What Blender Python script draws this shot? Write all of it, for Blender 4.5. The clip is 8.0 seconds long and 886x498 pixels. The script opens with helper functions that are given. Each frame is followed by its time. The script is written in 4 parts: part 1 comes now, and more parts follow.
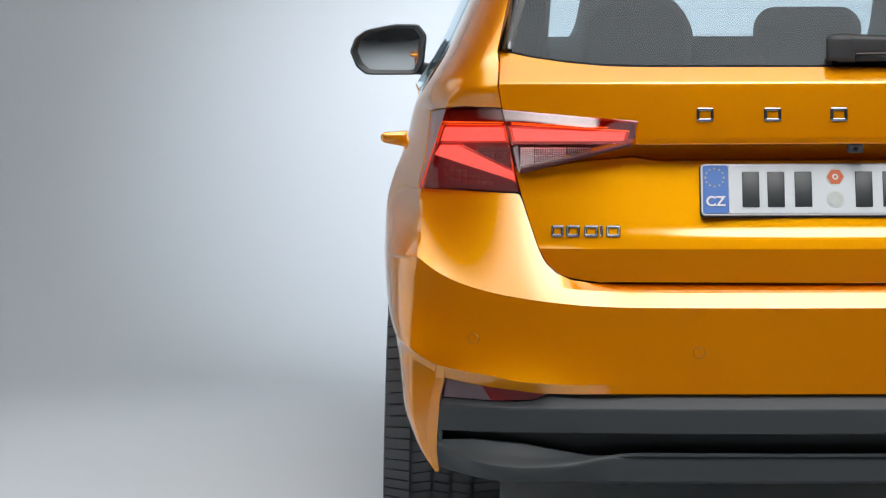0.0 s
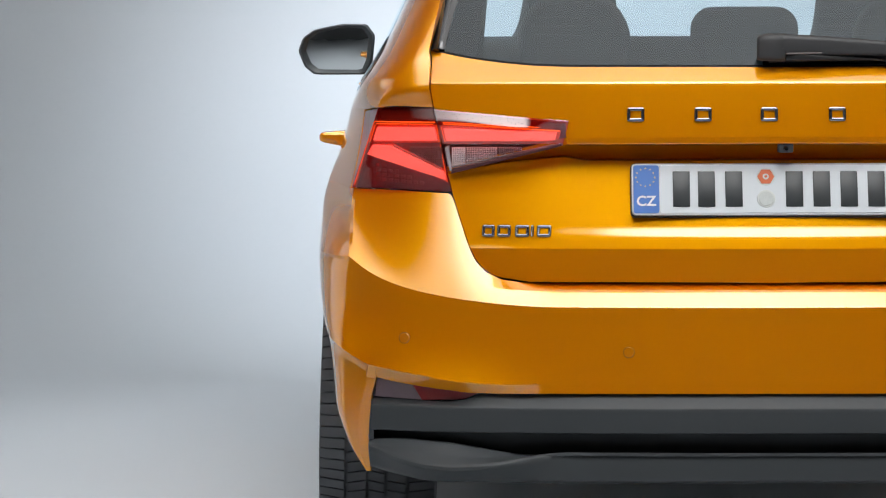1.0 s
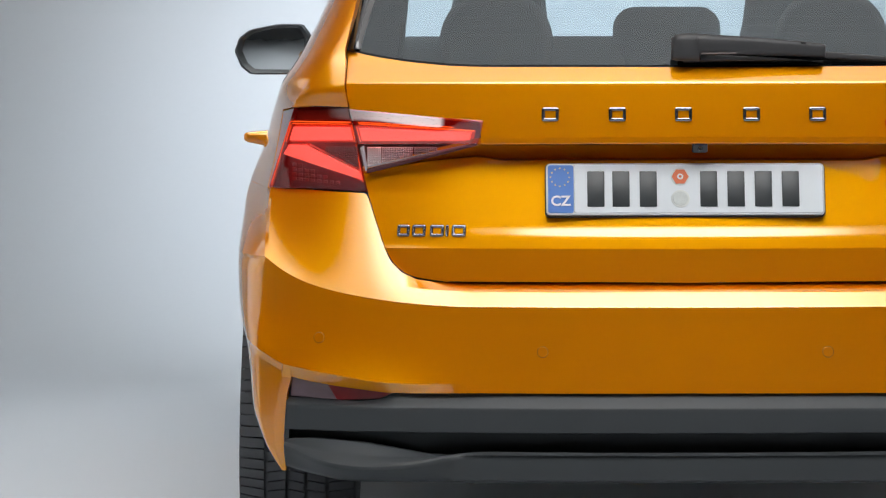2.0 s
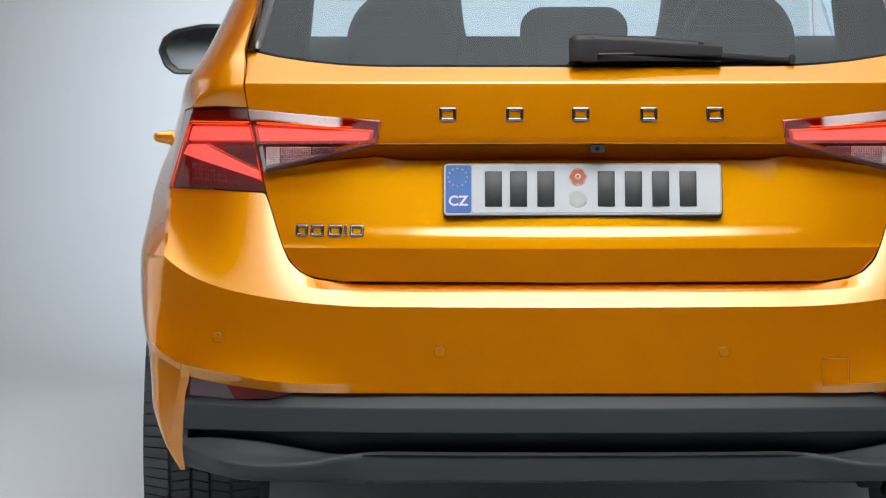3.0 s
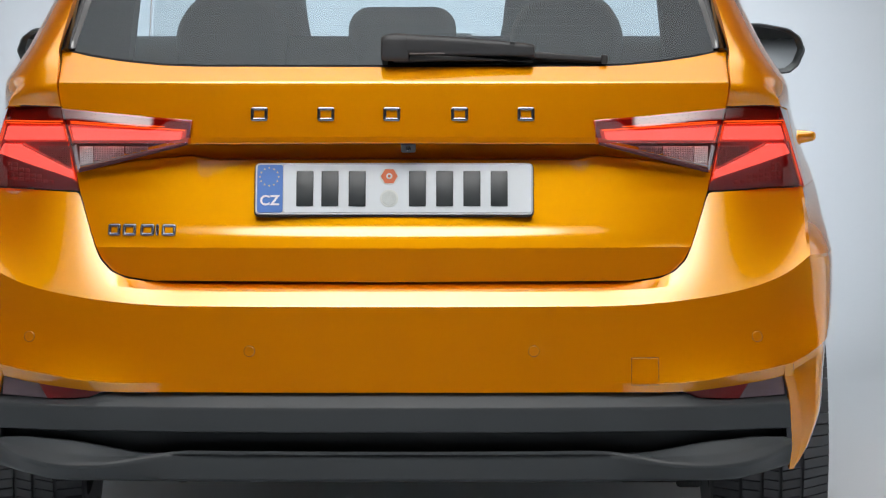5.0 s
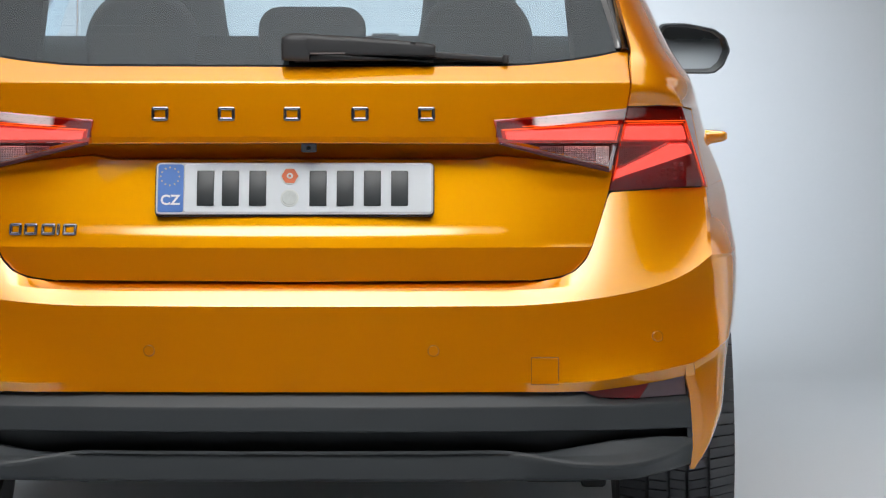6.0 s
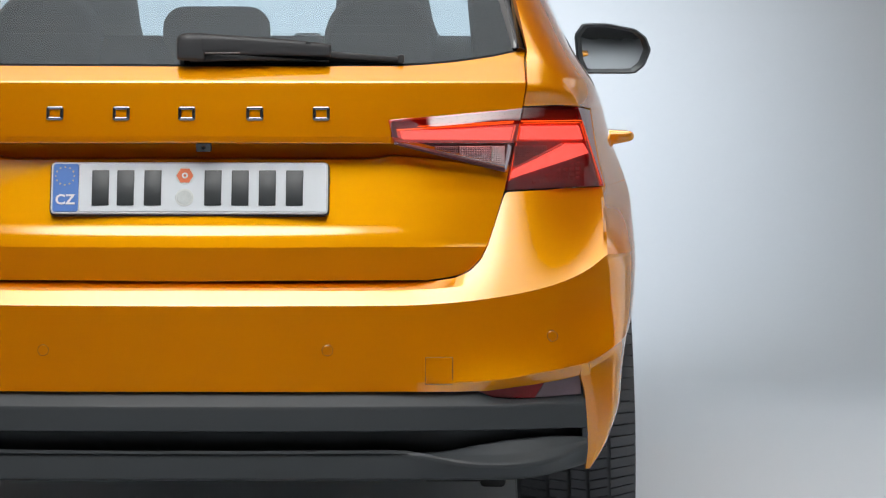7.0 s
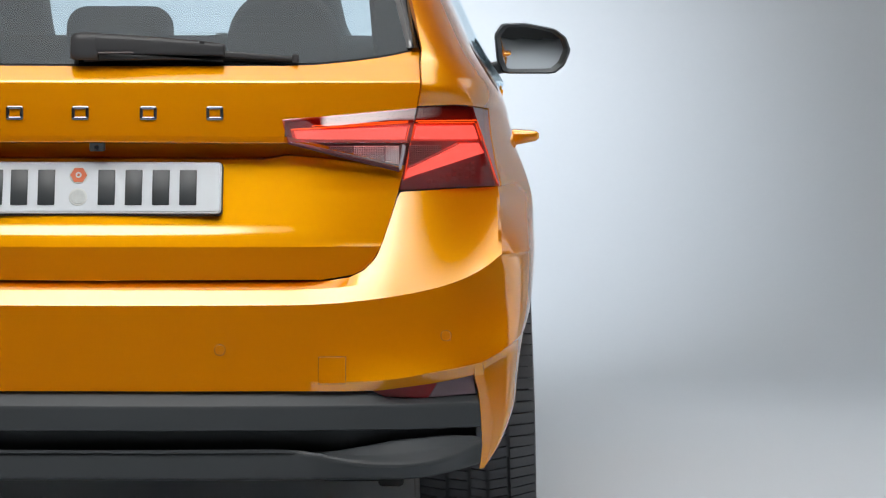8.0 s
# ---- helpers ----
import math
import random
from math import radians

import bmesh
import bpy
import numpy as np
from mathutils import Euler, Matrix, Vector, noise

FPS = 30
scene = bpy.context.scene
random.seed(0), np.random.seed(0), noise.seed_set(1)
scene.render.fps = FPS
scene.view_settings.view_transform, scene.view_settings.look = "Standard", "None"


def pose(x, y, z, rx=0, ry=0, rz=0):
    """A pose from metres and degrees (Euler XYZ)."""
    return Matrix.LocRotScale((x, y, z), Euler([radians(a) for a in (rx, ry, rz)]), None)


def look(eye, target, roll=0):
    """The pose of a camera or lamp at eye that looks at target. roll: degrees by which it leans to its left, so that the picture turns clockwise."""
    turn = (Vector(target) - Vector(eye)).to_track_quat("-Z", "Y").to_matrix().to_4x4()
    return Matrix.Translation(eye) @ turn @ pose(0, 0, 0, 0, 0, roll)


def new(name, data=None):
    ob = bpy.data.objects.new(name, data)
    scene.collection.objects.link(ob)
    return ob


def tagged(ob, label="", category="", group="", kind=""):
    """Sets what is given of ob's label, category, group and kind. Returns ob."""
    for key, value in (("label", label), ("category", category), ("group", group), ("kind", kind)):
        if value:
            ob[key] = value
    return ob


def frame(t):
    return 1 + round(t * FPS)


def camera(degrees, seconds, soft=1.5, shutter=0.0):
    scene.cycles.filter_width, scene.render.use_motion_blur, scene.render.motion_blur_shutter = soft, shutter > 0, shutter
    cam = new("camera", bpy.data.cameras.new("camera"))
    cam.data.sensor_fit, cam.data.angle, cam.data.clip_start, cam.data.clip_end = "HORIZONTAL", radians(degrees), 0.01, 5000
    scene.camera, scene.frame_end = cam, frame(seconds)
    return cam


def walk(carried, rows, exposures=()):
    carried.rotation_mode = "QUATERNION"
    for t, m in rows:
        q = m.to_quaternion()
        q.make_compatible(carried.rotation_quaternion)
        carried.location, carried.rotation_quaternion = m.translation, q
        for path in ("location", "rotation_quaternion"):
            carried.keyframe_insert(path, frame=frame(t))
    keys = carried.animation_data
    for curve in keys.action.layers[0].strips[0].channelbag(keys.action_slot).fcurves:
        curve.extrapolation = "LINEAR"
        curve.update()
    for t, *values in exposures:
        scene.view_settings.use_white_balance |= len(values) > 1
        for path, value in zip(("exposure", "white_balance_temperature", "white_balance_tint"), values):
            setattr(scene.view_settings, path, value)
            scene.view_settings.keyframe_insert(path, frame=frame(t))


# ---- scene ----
cam = camera(13.1, 8.0, soft=1.2)
PATH = [
    (0, (-0.6899, -7.2405, 0.9828), (-0.7037, -5.2427, 0.8893), -0.168),
    (0.5, (-0.6327, -7.2438, 0.9826), (-0.6464, -5.2461, 0.8890), -0.157),
    (1, (-0.5618, -7.2470, 0.9824), (-0.5753, -5.2493, 0.8888), -0.145),
    (2.5, (-0.3118, -7.2558, 0.9817), (-0.3246, -5.2580, 0.8881), -0.103),
    (3, (-0.2144, -7.2584, 0.9816), (-0.2269, -5.2606, 0.8880), -0.087),
    (3.5, (-0.1326, -7.2609, 0.9814), (-0.1448, -5.2631, 0.8878), -0.070),
    (4, (-0.0377, -7.2632, 0.9812), (-0.0494, -5.2654, 0.8876), -0.053),
    (4.5, (0.0474, -7.2654, 0.9811), (0.0361, -5.2676, 0.8875), -0.034),
    (6, (0.3162, -7.2711, 0.9807), (0.3063, -5.2733, 0.8871), 0.026),
    (6.5, (0.4115, -7.2727, 0.9806), (0.4021, -5.2749, 0.8870), 0.048),
    (7, (0.5096, -7.2741, 0.9805), (0.5008, -5.2763, 0.8869), 0.071),
    (7.5, (0.6041, -7.2754, 0.9805), (0.5959, -5.2777, 0.8869), 0.095),
    (8, (0.7052, -7.2766, 0.9804), (0.6976, -5.2788, 0.8868), 0.119),
]
walk(cam, [(t, look(e, g, r)) for t, e, g, r in PATH])

# ---- light: a studio with a large overhead softbox and a lamp on the backdrop ----
world = bpy.data.worlds.new("studio_air")
world.use_nodes = True
world.node_tree.nodes["Background"].inputs[0].default_value = (0.5, 0.52, 0.55, 1)
world.node_tree.nodes["Background"].inputs[1].default_value = 0.05
scene.world = world
scene.view_settings.exposure = -0.19


def spot(name, m, watts, colour, angle, blend, radius):
    d = bpy.data.lights.new(name, "SPOT")
    d.energy, d.color, d.spot_size, d.spot_blend, d.shadow_soft_size = watts, colour, radians(angle), blend, radius
    ob = new(name, d)
    ob.matrix_world = m
    return ob


spot("backdrop_light", look((0, 4.1, 4.5), (0, 6.3, 0.95)), 1080, (0.86, 0.93, 1.0), 57, 1.0, 0.03)
# ---- materials ----


def material(name, colour, rough=0.5, metal=0.0, coat=0.0, coat_rough=0.03, vary=0.1, scale=6.0, grain=400.0, bump=0.0, spec=0.5):
    m = bpy.data.materials.new(name)
    m.use_nodes = True
    n, l = m.node_tree.nodes, m.node_tree.links
    p = n["Principled BSDF"]
    p.inputs["Roughness"].default_value, p.inputs["Metallic"].default_value = rough, metal
    p.inputs["Coat Weight"].default_value, p.inputs["Coat Roughness"].default_value = coat, coat_rough
    p.inputs["Specular IOR Level"].default_value = spec
    co = n.new("ShaderNodeTexCoord")
    big, fine = n.new("ShaderNodeTexNoise"), n.new("ShaderNodeTexNoise")
    big.inputs["Scale"].default_value, fine.inputs["Scale"].default_value = scale, grain
    fine.inputs["Detail"].default_value = 3
    l.new(co.outputs["Object"], big.inputs["Vector"])
    l.new(co.outputs["Object"], fine.inputs["Vector"])
    add = n.new("ShaderNodeMath")
    add.operation = "ADD"
    l.new(big.outputs["Fac"], add.inputs[0])
    l.new(fine.outputs["Fac"], add.inputs[1])
    mix = n.new("ShaderNodeMix")
    mix.data_type = "RGBA"
    mix.inputs[6].default_value = (*[c * (1 - vary) for c in colour], 1)
    mix.inputs[7].default_value = (*[min(1, c * (1 + vary)) for c in colour], 1)
    half = n.new("ShaderNodeMath")
    half.operation, half.inputs[1].default_value = "MULTIPLY", 0.5
    l.new(add.outputs[0], half.inputs[0])
    l.new(half.outputs[0], mix.inputs[0])
    l.new(mix.outputs[2], p.inputs["Base Color"])
    if bump:
        b = n.new("ShaderNodeBump")
        b.inputs["Strength"].default_value, b.inputs["Distance"].default_value = bump, 0.001
        l.new(fine.outputs["Fac"], b.inputs["Height"])
        l.new(b.outputs[0], p.inputs["Normal"])
    return m


def glass(name, tint, gloss=(1, 1, 1), ior=1.5, rough=0.0):
    """Thin tinted pane: clear tint, with a gloss that follows the angle."""
    m = bpy.data.materials.new(name)
    m.use_nodes = True
    n, l = m.node_tree.nodes, m.node_tree.links
    n.remove(n["Principled BSDF"])
    clear, shine, mix, facing, power, scale = (n.new("ShaderNode" + k) for k in ("BsdfTransparent", "BsdfGlossy", "MixShader", "LayerWeight", "Math", "MapRange"))
    clear.inputs[0].default_value, shine.inputs[0].default_value = (*tint, 1), (*gloss, 1)
    shine.inputs["Roughness"].default_value, facing.inputs[0].default_value = rough, 0.5
    power.operation, power.inputs[1].default_value = "POWER", 5.0
    scale.inputs["To Min"].default_value = 2 * ((ior - 1) / (ior + 1)) ** 2
    l.new(facing.outputs["Facing"], power.inputs[0])
    l.new(power.outputs[0], scale.inputs["Value"])
    l.new(scale.outputs[0], mix.inputs[0])
    l.new(clear.outputs[0], mix.inputs[1])
    l.new(shine.outputs[0], mix.inputs[2])
    l.new(mix.outputs[0], n["Material Output"].inputs[0])
    return m


def glow(name, colour, strength, base=(0.6, 0.05, 0.04)):
    m = material(name, base, 0.25, vary=0.05)
    p = m.node_tree.nodes["Principled BSDF"]
    p.inputs["Emission Color"].default_value, p.inputs["Emission Strength"].default_value = (*colour, 1), strength
    return m


def flake_paint(name, pigment, flake, share, rough):
    """Car paint: an orange pigment with yellow metal flakes under one clear coat."""
    m = material(name, pigment, 0.5, 0.0, 1.0, 0.015, 0.03, 2.0, 2500, spec=0.0)
    n, l = m.node_tree.nodes, m.node_tree.links
    p = n["Principled BSDF"]
    q, mix, spark, co, tint = (n.new("ShaderNode" + k) for k in ("BsdfPrincipled", "MixShader", "TexVoronoi", "TexCoord", "MixRGB"))
    q.inputs["Metallic"].default_value, q.inputs["Roughness"].default_value = 1.0, rough
    q.inputs["Coat Weight"].default_value, q.inputs["Coat Roughness"].default_value = 1.0, 0.015
    p.inputs["Coat IOR"].default_value = q.inputs["Coat IOR"].default_value = 1.88
    spark.inputs["Scale"].default_value = 1800
    l.new(co.outputs["Object"], spark.inputs["Vector"])
    tint.inputs[1].default_value, tint.inputs[2].default_value = (*[c * 0.93 for c in flake], 1), (*[min(1, c * 1.07) for c in flake], 1)
    l.new(spark.outputs["Color"], tint.inputs[0])
    l.new(tint.outputs[0], q.inputs["Base Color"])
    mix.inputs[0].default_value = share
    l.new(p.outputs[0], mix.inputs[1])
    l.new(q.outputs[0], mix.inputs[2])
    l.new(mix.outputs[0], n["Material Output"].inputs[0])
    return m


PAINT = flake_paint("orange_metallic_paint", (0.74, 0.122, 0.0), (0.78, 0.42, 0.001), 0.55, 0.47)
PLASTIC = material("dark_grey_grained_plastic", (0.045, 0.050, 0.054), 0.45, 0, 0, 0.1, 0.12, 9, 900, 0.15, spec=0.35)
BLACK = material("black_plastic", (0.012, 0.012, 0.013), 0.45, vary=0.2)
GLOSS_BLACK = material("gloss_black", (0.012, 0.012, 0.014), 0.12, coat=1.0, vary=0.1)
ARM_BLACK = material("satin_black_plastic", (0.040, 0.040, 0.042), 0.5, vary=0.15, grain=900, bump=0.08)
SEAL = material("black_rubber_seal", (0.01, 0.009, 0.009), 0.7, vary=0.2)
TYRE = material("tyre_rubber", (0.10, 0.103, 0.109), 0.62, 0, 0, 0.1, 0.2, 14, 700, 0.3)
CHROME = material("chrome", (0.28, 0.275, 0.29), 0.26, 1.0, vary=0.04)
ALLOY = material("alloy", (0.35, 0.35, 0.37), 0.3, 1.0, vary=0.08)
MIRROR = material("mirror_silver", (0.70, 0.73, 0.74), 0.03, 1.0, vary=0.01)
FABRIC = material("dark_seat_fabric", (0.215, 0.235, 0.25), 0.85, vary=0.2, grain=900, bump=0.08)
TRIM = material("dark_cabin_trim", (0.09, 0.094, 0.10), 0.7, vary=0.2)
UNDER = material("underbody_black", (0.015, 0.015, 0.016), 0.6, vary=0.3, scale=14)
STEEL = material("dull_steel", (0.12, 0.12, 0.12), 0.5, 0.8, vary=0.25, scale=20)
PLATE_WHITE = material("plate_white", (0.64, 0.675, 0.71), 0.35, vary=0.03, grain=1200, bump=0.05)
PLATE_BLUE = material("plate_blue", (0.05, 0.17, 0.52), 0.35, vary=0.04)
PLATE_DARK = material("plate_dark", (0.03, 0.035, 0.038), 0.4, vary=0.1)
SILVER_RIM = material("plate_silver_rim", (0.45, 0.46, 0.48), 0.35, 0.6, vary=0.05)
STAR_YELLOW = material("star_yellow", (0.75, 0.58, 0.08), 0.5, vary=0.05)
STICKER_ORANGE = material("sticker_orange", (0.62, 0.12, 0.03), 0.45, vary=0.12, grain=300)
STICKER_PALE = material("sticker_pale", (0.6, 0.62, 0.6), 0.45, vary=0.1, grain=250)
STICKER_RIM = material("sticker_embossed", (0.5, 0.53, 0.52), 0.45, vary=0.25, scale=160, grain=400)
WHITE_PRINT = material("white_print", (0.8, 0.8, 0.82), 0.4, vary=0.03)
REAR_GLASS = glass("tinted_rear_glass", (0.60, 0.70, 0.745), (0.86, 0.95, 1.0), ior=1.45)
CLEAR_GLASS = glass("clear_car_glass", (0.86, 0.9, 0.9), ior=1.5)
LENS_RED = glass("red_lens", (0.80, 0.16, 0.14), ior=1.36)
LENS_INNER = glass("red_inner_lens", (0.80, 0.16, 0.14), ior=1.6)
LENS_SMOKE = glass("smoked_lens", (0.96, 0.92, 0.92), ior=1.25)
LAMP_RED = material("lamp_dark_red", (0.30, 0.010, 0.012), 0.6, coat=0.0, vary=0.25, scale=30)
LAMP_DARK = material("lamp_smoky_housing", (0.07, 0.012, 0.013), 0.6, vary=0.25, scale=30)
LAMP_SMOKE = material("lamp_smoky_top", (0.16, 0.07, 0.075), 0.5, vary=0.25, scale=30)
LAMP_GREY = material("lamp_grey_reflector", (0.6, 0.6, 0.62), 0.25, 0.6, vary=0.15, scale=60)
LAMP_PALE = material("lamp_bright_reflector", (0.97, 0.97, 0.98), 0.6, 0.0, vary=0.1, scale=60)
LAMP_BAR = glow("lit_light_guide", (1.0, 0.58, 0.50), 1.45)
LAMP_EDGE = glow("glowing_red_bezel", (1.0, 0.18, 0.03), 0.45, (0.4, 0.03, 0.02))
LAMP_GLINT = glow("glowing_orange_line", (1.0, 0.50, 0.07), 1.9, (0.6, 0.2, 0.02))
LAMP_GLINT_DIM = glow("faint_orange_line", (1.0, 0.40, 0.06), 0.9, (0.5, 0.1, 0.02))
LAMP_DULL = material("lamp_dull_reflector", (0.22, 0.19, 0.19), 0.3, 0.5, vary=0.2, scale=60)
LAMP_CELL = material("lamp_red_reflector", (0.32, 0.02, 0.012), 0.3, vary=0.2, scale=60)
FOG_RED = material("fog_reflector_red", (0.30, 0.004, 0.006), 0.35, coat=0.3, vary=0.2, scale=80, grain=600, bump=0.2)
FOG_GREY = material("fog_lamp_clear", (0.20, 0.13, 0.15), 0.16, coat=1.0, vary=0.15, scale=80, grain=600, bump=0.2)
STUDIO = material("pale_studio_paint", (0.425, 0.455, 0.485), 0.5, vary=0.03, scale=0.6, grain=60, bump=0.03)
ROOM_GREY = material("grey_studio_wall", (0.16, 0.165, 0.17), 0.9, vary=0.06, scale=0.5, grain=40)
CEILING_GREY = material("dark_studio_ceiling", (0.06, 0.06, 0.063), 0.9, vary=0.06, scale=0.5, grain=40)
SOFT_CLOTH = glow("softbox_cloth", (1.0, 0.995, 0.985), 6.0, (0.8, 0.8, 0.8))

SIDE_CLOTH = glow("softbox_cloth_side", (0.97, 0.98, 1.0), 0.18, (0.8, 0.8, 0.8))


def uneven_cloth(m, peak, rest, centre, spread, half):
    """Emission hand-shaped for the paint's highlights: brightest along a broad band, weaker at edges."""
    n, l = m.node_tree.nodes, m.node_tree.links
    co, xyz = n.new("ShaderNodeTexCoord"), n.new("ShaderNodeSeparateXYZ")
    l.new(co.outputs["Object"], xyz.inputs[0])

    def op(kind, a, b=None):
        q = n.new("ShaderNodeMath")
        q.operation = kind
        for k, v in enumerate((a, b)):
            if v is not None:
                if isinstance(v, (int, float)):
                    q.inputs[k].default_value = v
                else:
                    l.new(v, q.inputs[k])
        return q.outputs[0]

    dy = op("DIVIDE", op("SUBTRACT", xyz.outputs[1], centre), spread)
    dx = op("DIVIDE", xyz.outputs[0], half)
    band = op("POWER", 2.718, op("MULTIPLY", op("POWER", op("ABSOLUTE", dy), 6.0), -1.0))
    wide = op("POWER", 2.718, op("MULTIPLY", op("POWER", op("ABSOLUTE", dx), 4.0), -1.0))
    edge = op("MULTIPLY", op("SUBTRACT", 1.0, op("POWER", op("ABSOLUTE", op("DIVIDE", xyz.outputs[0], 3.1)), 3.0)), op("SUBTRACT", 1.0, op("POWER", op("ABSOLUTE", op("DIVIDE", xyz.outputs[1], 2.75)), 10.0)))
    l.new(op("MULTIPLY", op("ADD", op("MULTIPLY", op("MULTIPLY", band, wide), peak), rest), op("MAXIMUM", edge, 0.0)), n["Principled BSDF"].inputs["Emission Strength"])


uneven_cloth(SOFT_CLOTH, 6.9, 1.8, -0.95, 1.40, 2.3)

# ---- mesh helpers ----


def finish(name, bm, mat, smooth=True, angle=35):
    me = bpy.data.meshes.new(name)
    bm.normal_update()
    bm.to_mesh(me)
    bm.free()
    me.materials.append(mat)
    if smooth:
        me.shade_smooth()
        me.set_sharp_from_angle(angle=radians(angle))
    return me


def part(name, bm, mat, parent=None, label="", smooth=True, angle=35):
    ob = new(name, finish(name, bm, mat, smooth, angle))
    ob.parent = parent
    return tagged(ob, label)


def group_part(name, parent, label=""):
    ob = new(name)
    ob.parent, ob.empty_display_size = parent, 0.05
    return tagged(ob, label)


def table(points, blur=0.0):
    """A curve through (place, value) points, its corners rounded over about that length."""
    a = np.array(sorted(points), float)
    t = np.linspace(a[0, 0] - 0.06, a[-1, 0] + 0.06, 1600)
    v = np.interp(t, a[:, 0], a[:, 1])
    if blur:
        step = t[1] - t[0]
        k = np.exp(-0.5 * (np.arange(-60, 61) * step / blur) ** 2)
        v = np.convolve(np.pad(v, 60, mode="edge"), k / k.sum(), "valid")
    return lambda q: float(np.interp(q, t, v))


def ease(a, b, q):
    q = min(1, max(0, (q - a) / (b - a)))
    return q * q * (3 - 2 * q)


def sheet(grid, thick=0.012, lip=0.0012):
    """A panel from rows of places on its outer face, with rolled edges that turn inwards."""
    nv, nu = len(grid), len(grid[0])
    g = np.array(grid, float)
    du, dv = np.gradient(g, axis=1), np.gradient(g, axis=0)
    nrm = np.cross(du, dv)
    nrm /= np.maximum(np.linalg.norm(nrm, axis=2, keepdims=True), 1e-9)
    if nrm[..., 1].mean() > 0 and abs(nrm[..., 1].mean()) > 0.05:
        nrm = -nrm
    bm = bmesh.new()
    vs = [[bm.verts.new(p) for p in row] for row in g]
    for j in range(nv - 1):
        for i in range(nu - 1):
            bm.faces.new((vs[j][i], vs[j][i + 1], vs[j + 1][i + 1], vs[j + 1][i]))
    if thick:
        ring = [(0, i) for i in range(nu)] + [(j, nu - 1) for j in range(1, nv)] + [(nv - 1, i) for i in range(nu - 2, -1, -1)] + [(j, 0) for j in range(nv - 2, 0, -1)]
        out = []
        for j, i in ring:
            d = np.zeros(3)
            for on, w in ((i == 0, -du[j, i]), (i == nu - 1, du[j, i]), (j == 0, -dv[j, i]), (j == nv - 1, dv[j, i])):
                if on:
                    d += w / max(np.linalg.norm(w), 1e-9)
            out.append(d / max(np.linalg.norm(d), 1e-9))
        r1 = [bm.verts.new(g[j, i] + o * lip * 0.7 - nrm[j, i] * lip * 0.5) for (j, i), o in zip(ring, out)]
        r2 = [bm.verts.new(g[j, i] + o * lip - nrm[j, i] * lip * 1.6) for (j, i), o in zip(ring, out)]
        r3 = [bm.verts.new(g[j, i] + o * lip - nrm[j, i] * thick) for (j, i), o in zip(ring, out)]
        r0 = [vs[j][i] for j, i in ring]
        for a, b in ((r0, r1), (r1, r2), (r2, r3)):
            for i in range(len(a)):
                k = (i + 1) % len(a)
                try:
                    bm.faces.new((a[i], a[k], b[k], b[i]))
                except ValueError:
                    pass
    bmesh.ops.recalc_face_normals(bm, faces=bm.faces)
    return bm


def steps(a, b, n):
    return [a + (b - a) * i / n for i in range(n + 1)]


def quad_panel(corners, surface, nu=12, nv=5, out=0.0, thick=0.006, lip=0.0008, side=1):
    """A four-cornered piece on a surface: corners (x, z) as top inner, top outer, bottom outer, bottom inner, raised by out."""
    a, b, c, d = corners
    grid = []
    for v in steps(0, 1, nv):
        row = []
        for u in steps(0, 1, nu):
            x = (a[0] * (1 - u) + b[0] * u) * (1 - v) + (d[0] * (1 - u) + c[0] * u) * v
            z = (a[1] * (1 - u) + b[1] * u) * (1 - v) + (d[1] * (1 - u) + c[1] * u) * v
            row.append((side * x, surface(x, z) - out, z))
        grid.append(row)
    return sheet(grid, thick, lip)


def box(bm, c, s, r=0.0, seg=2, turn=None):
    m = bmesh.ops.create_cube(bm, size=1)["verts"]
    for v in m:
        v.co = Vector((v.co.x * s[0], v.co.y * s[1], v.co.z * s[2]))
    if r:
        e = {e for v in m for e in v.link_edges}
        res = bmesh.ops.bevel(bm, geom=list(e), offset=r, segments=seg, affect="EDGES", profile=0.5)
        m = list({v for f in res["faces"] for v in f.verts} | {v for v in m if v.is_valid})
    mat = Matrix.Translation(c) @ (turn if turn else Matrix())
    for v in m:
        v.co = mat @ v.co
    return bm


def boxed(c, s, r=0.0, seg=2, turn=None):
    return box(bmesh.new(), c, s, r, seg, turn)


def revolve(profile_points, centre, axis="X", n=64, closed=True):
    """Turns (along axis, radius) points round an axis."""
    bm = bmesh.new()
    rings = []
    for k in range(n):
        a = 2 * math.pi * k / n
        rings.append([bm.verts.new((centre[0] + s, centre[1] + r * math.cos(a), centre[2] + r * math.sin(a))) if axis == "X"
                      else bm.verts.new((centre[0] + r * math.cos(a), centre[1] + s, centre[2] + r * math.sin(a))) for s, r in profile_points])
    m = len(profile_points)
    for k in range(n):
        for i in range(m if closed else m - 1):
            j = (i + 1) % m
            bm.faces.new((rings[k][i], rings[k][j], rings[(k + 1) % n][j], rings[(k + 1) % n][i]))
    bmesh.ops.remove_doubles(bm, verts=bm.verts, dist=1e-5)
    bmesh.ops.recalc_face_normals(bm, faces=bm.faces)
    return bm


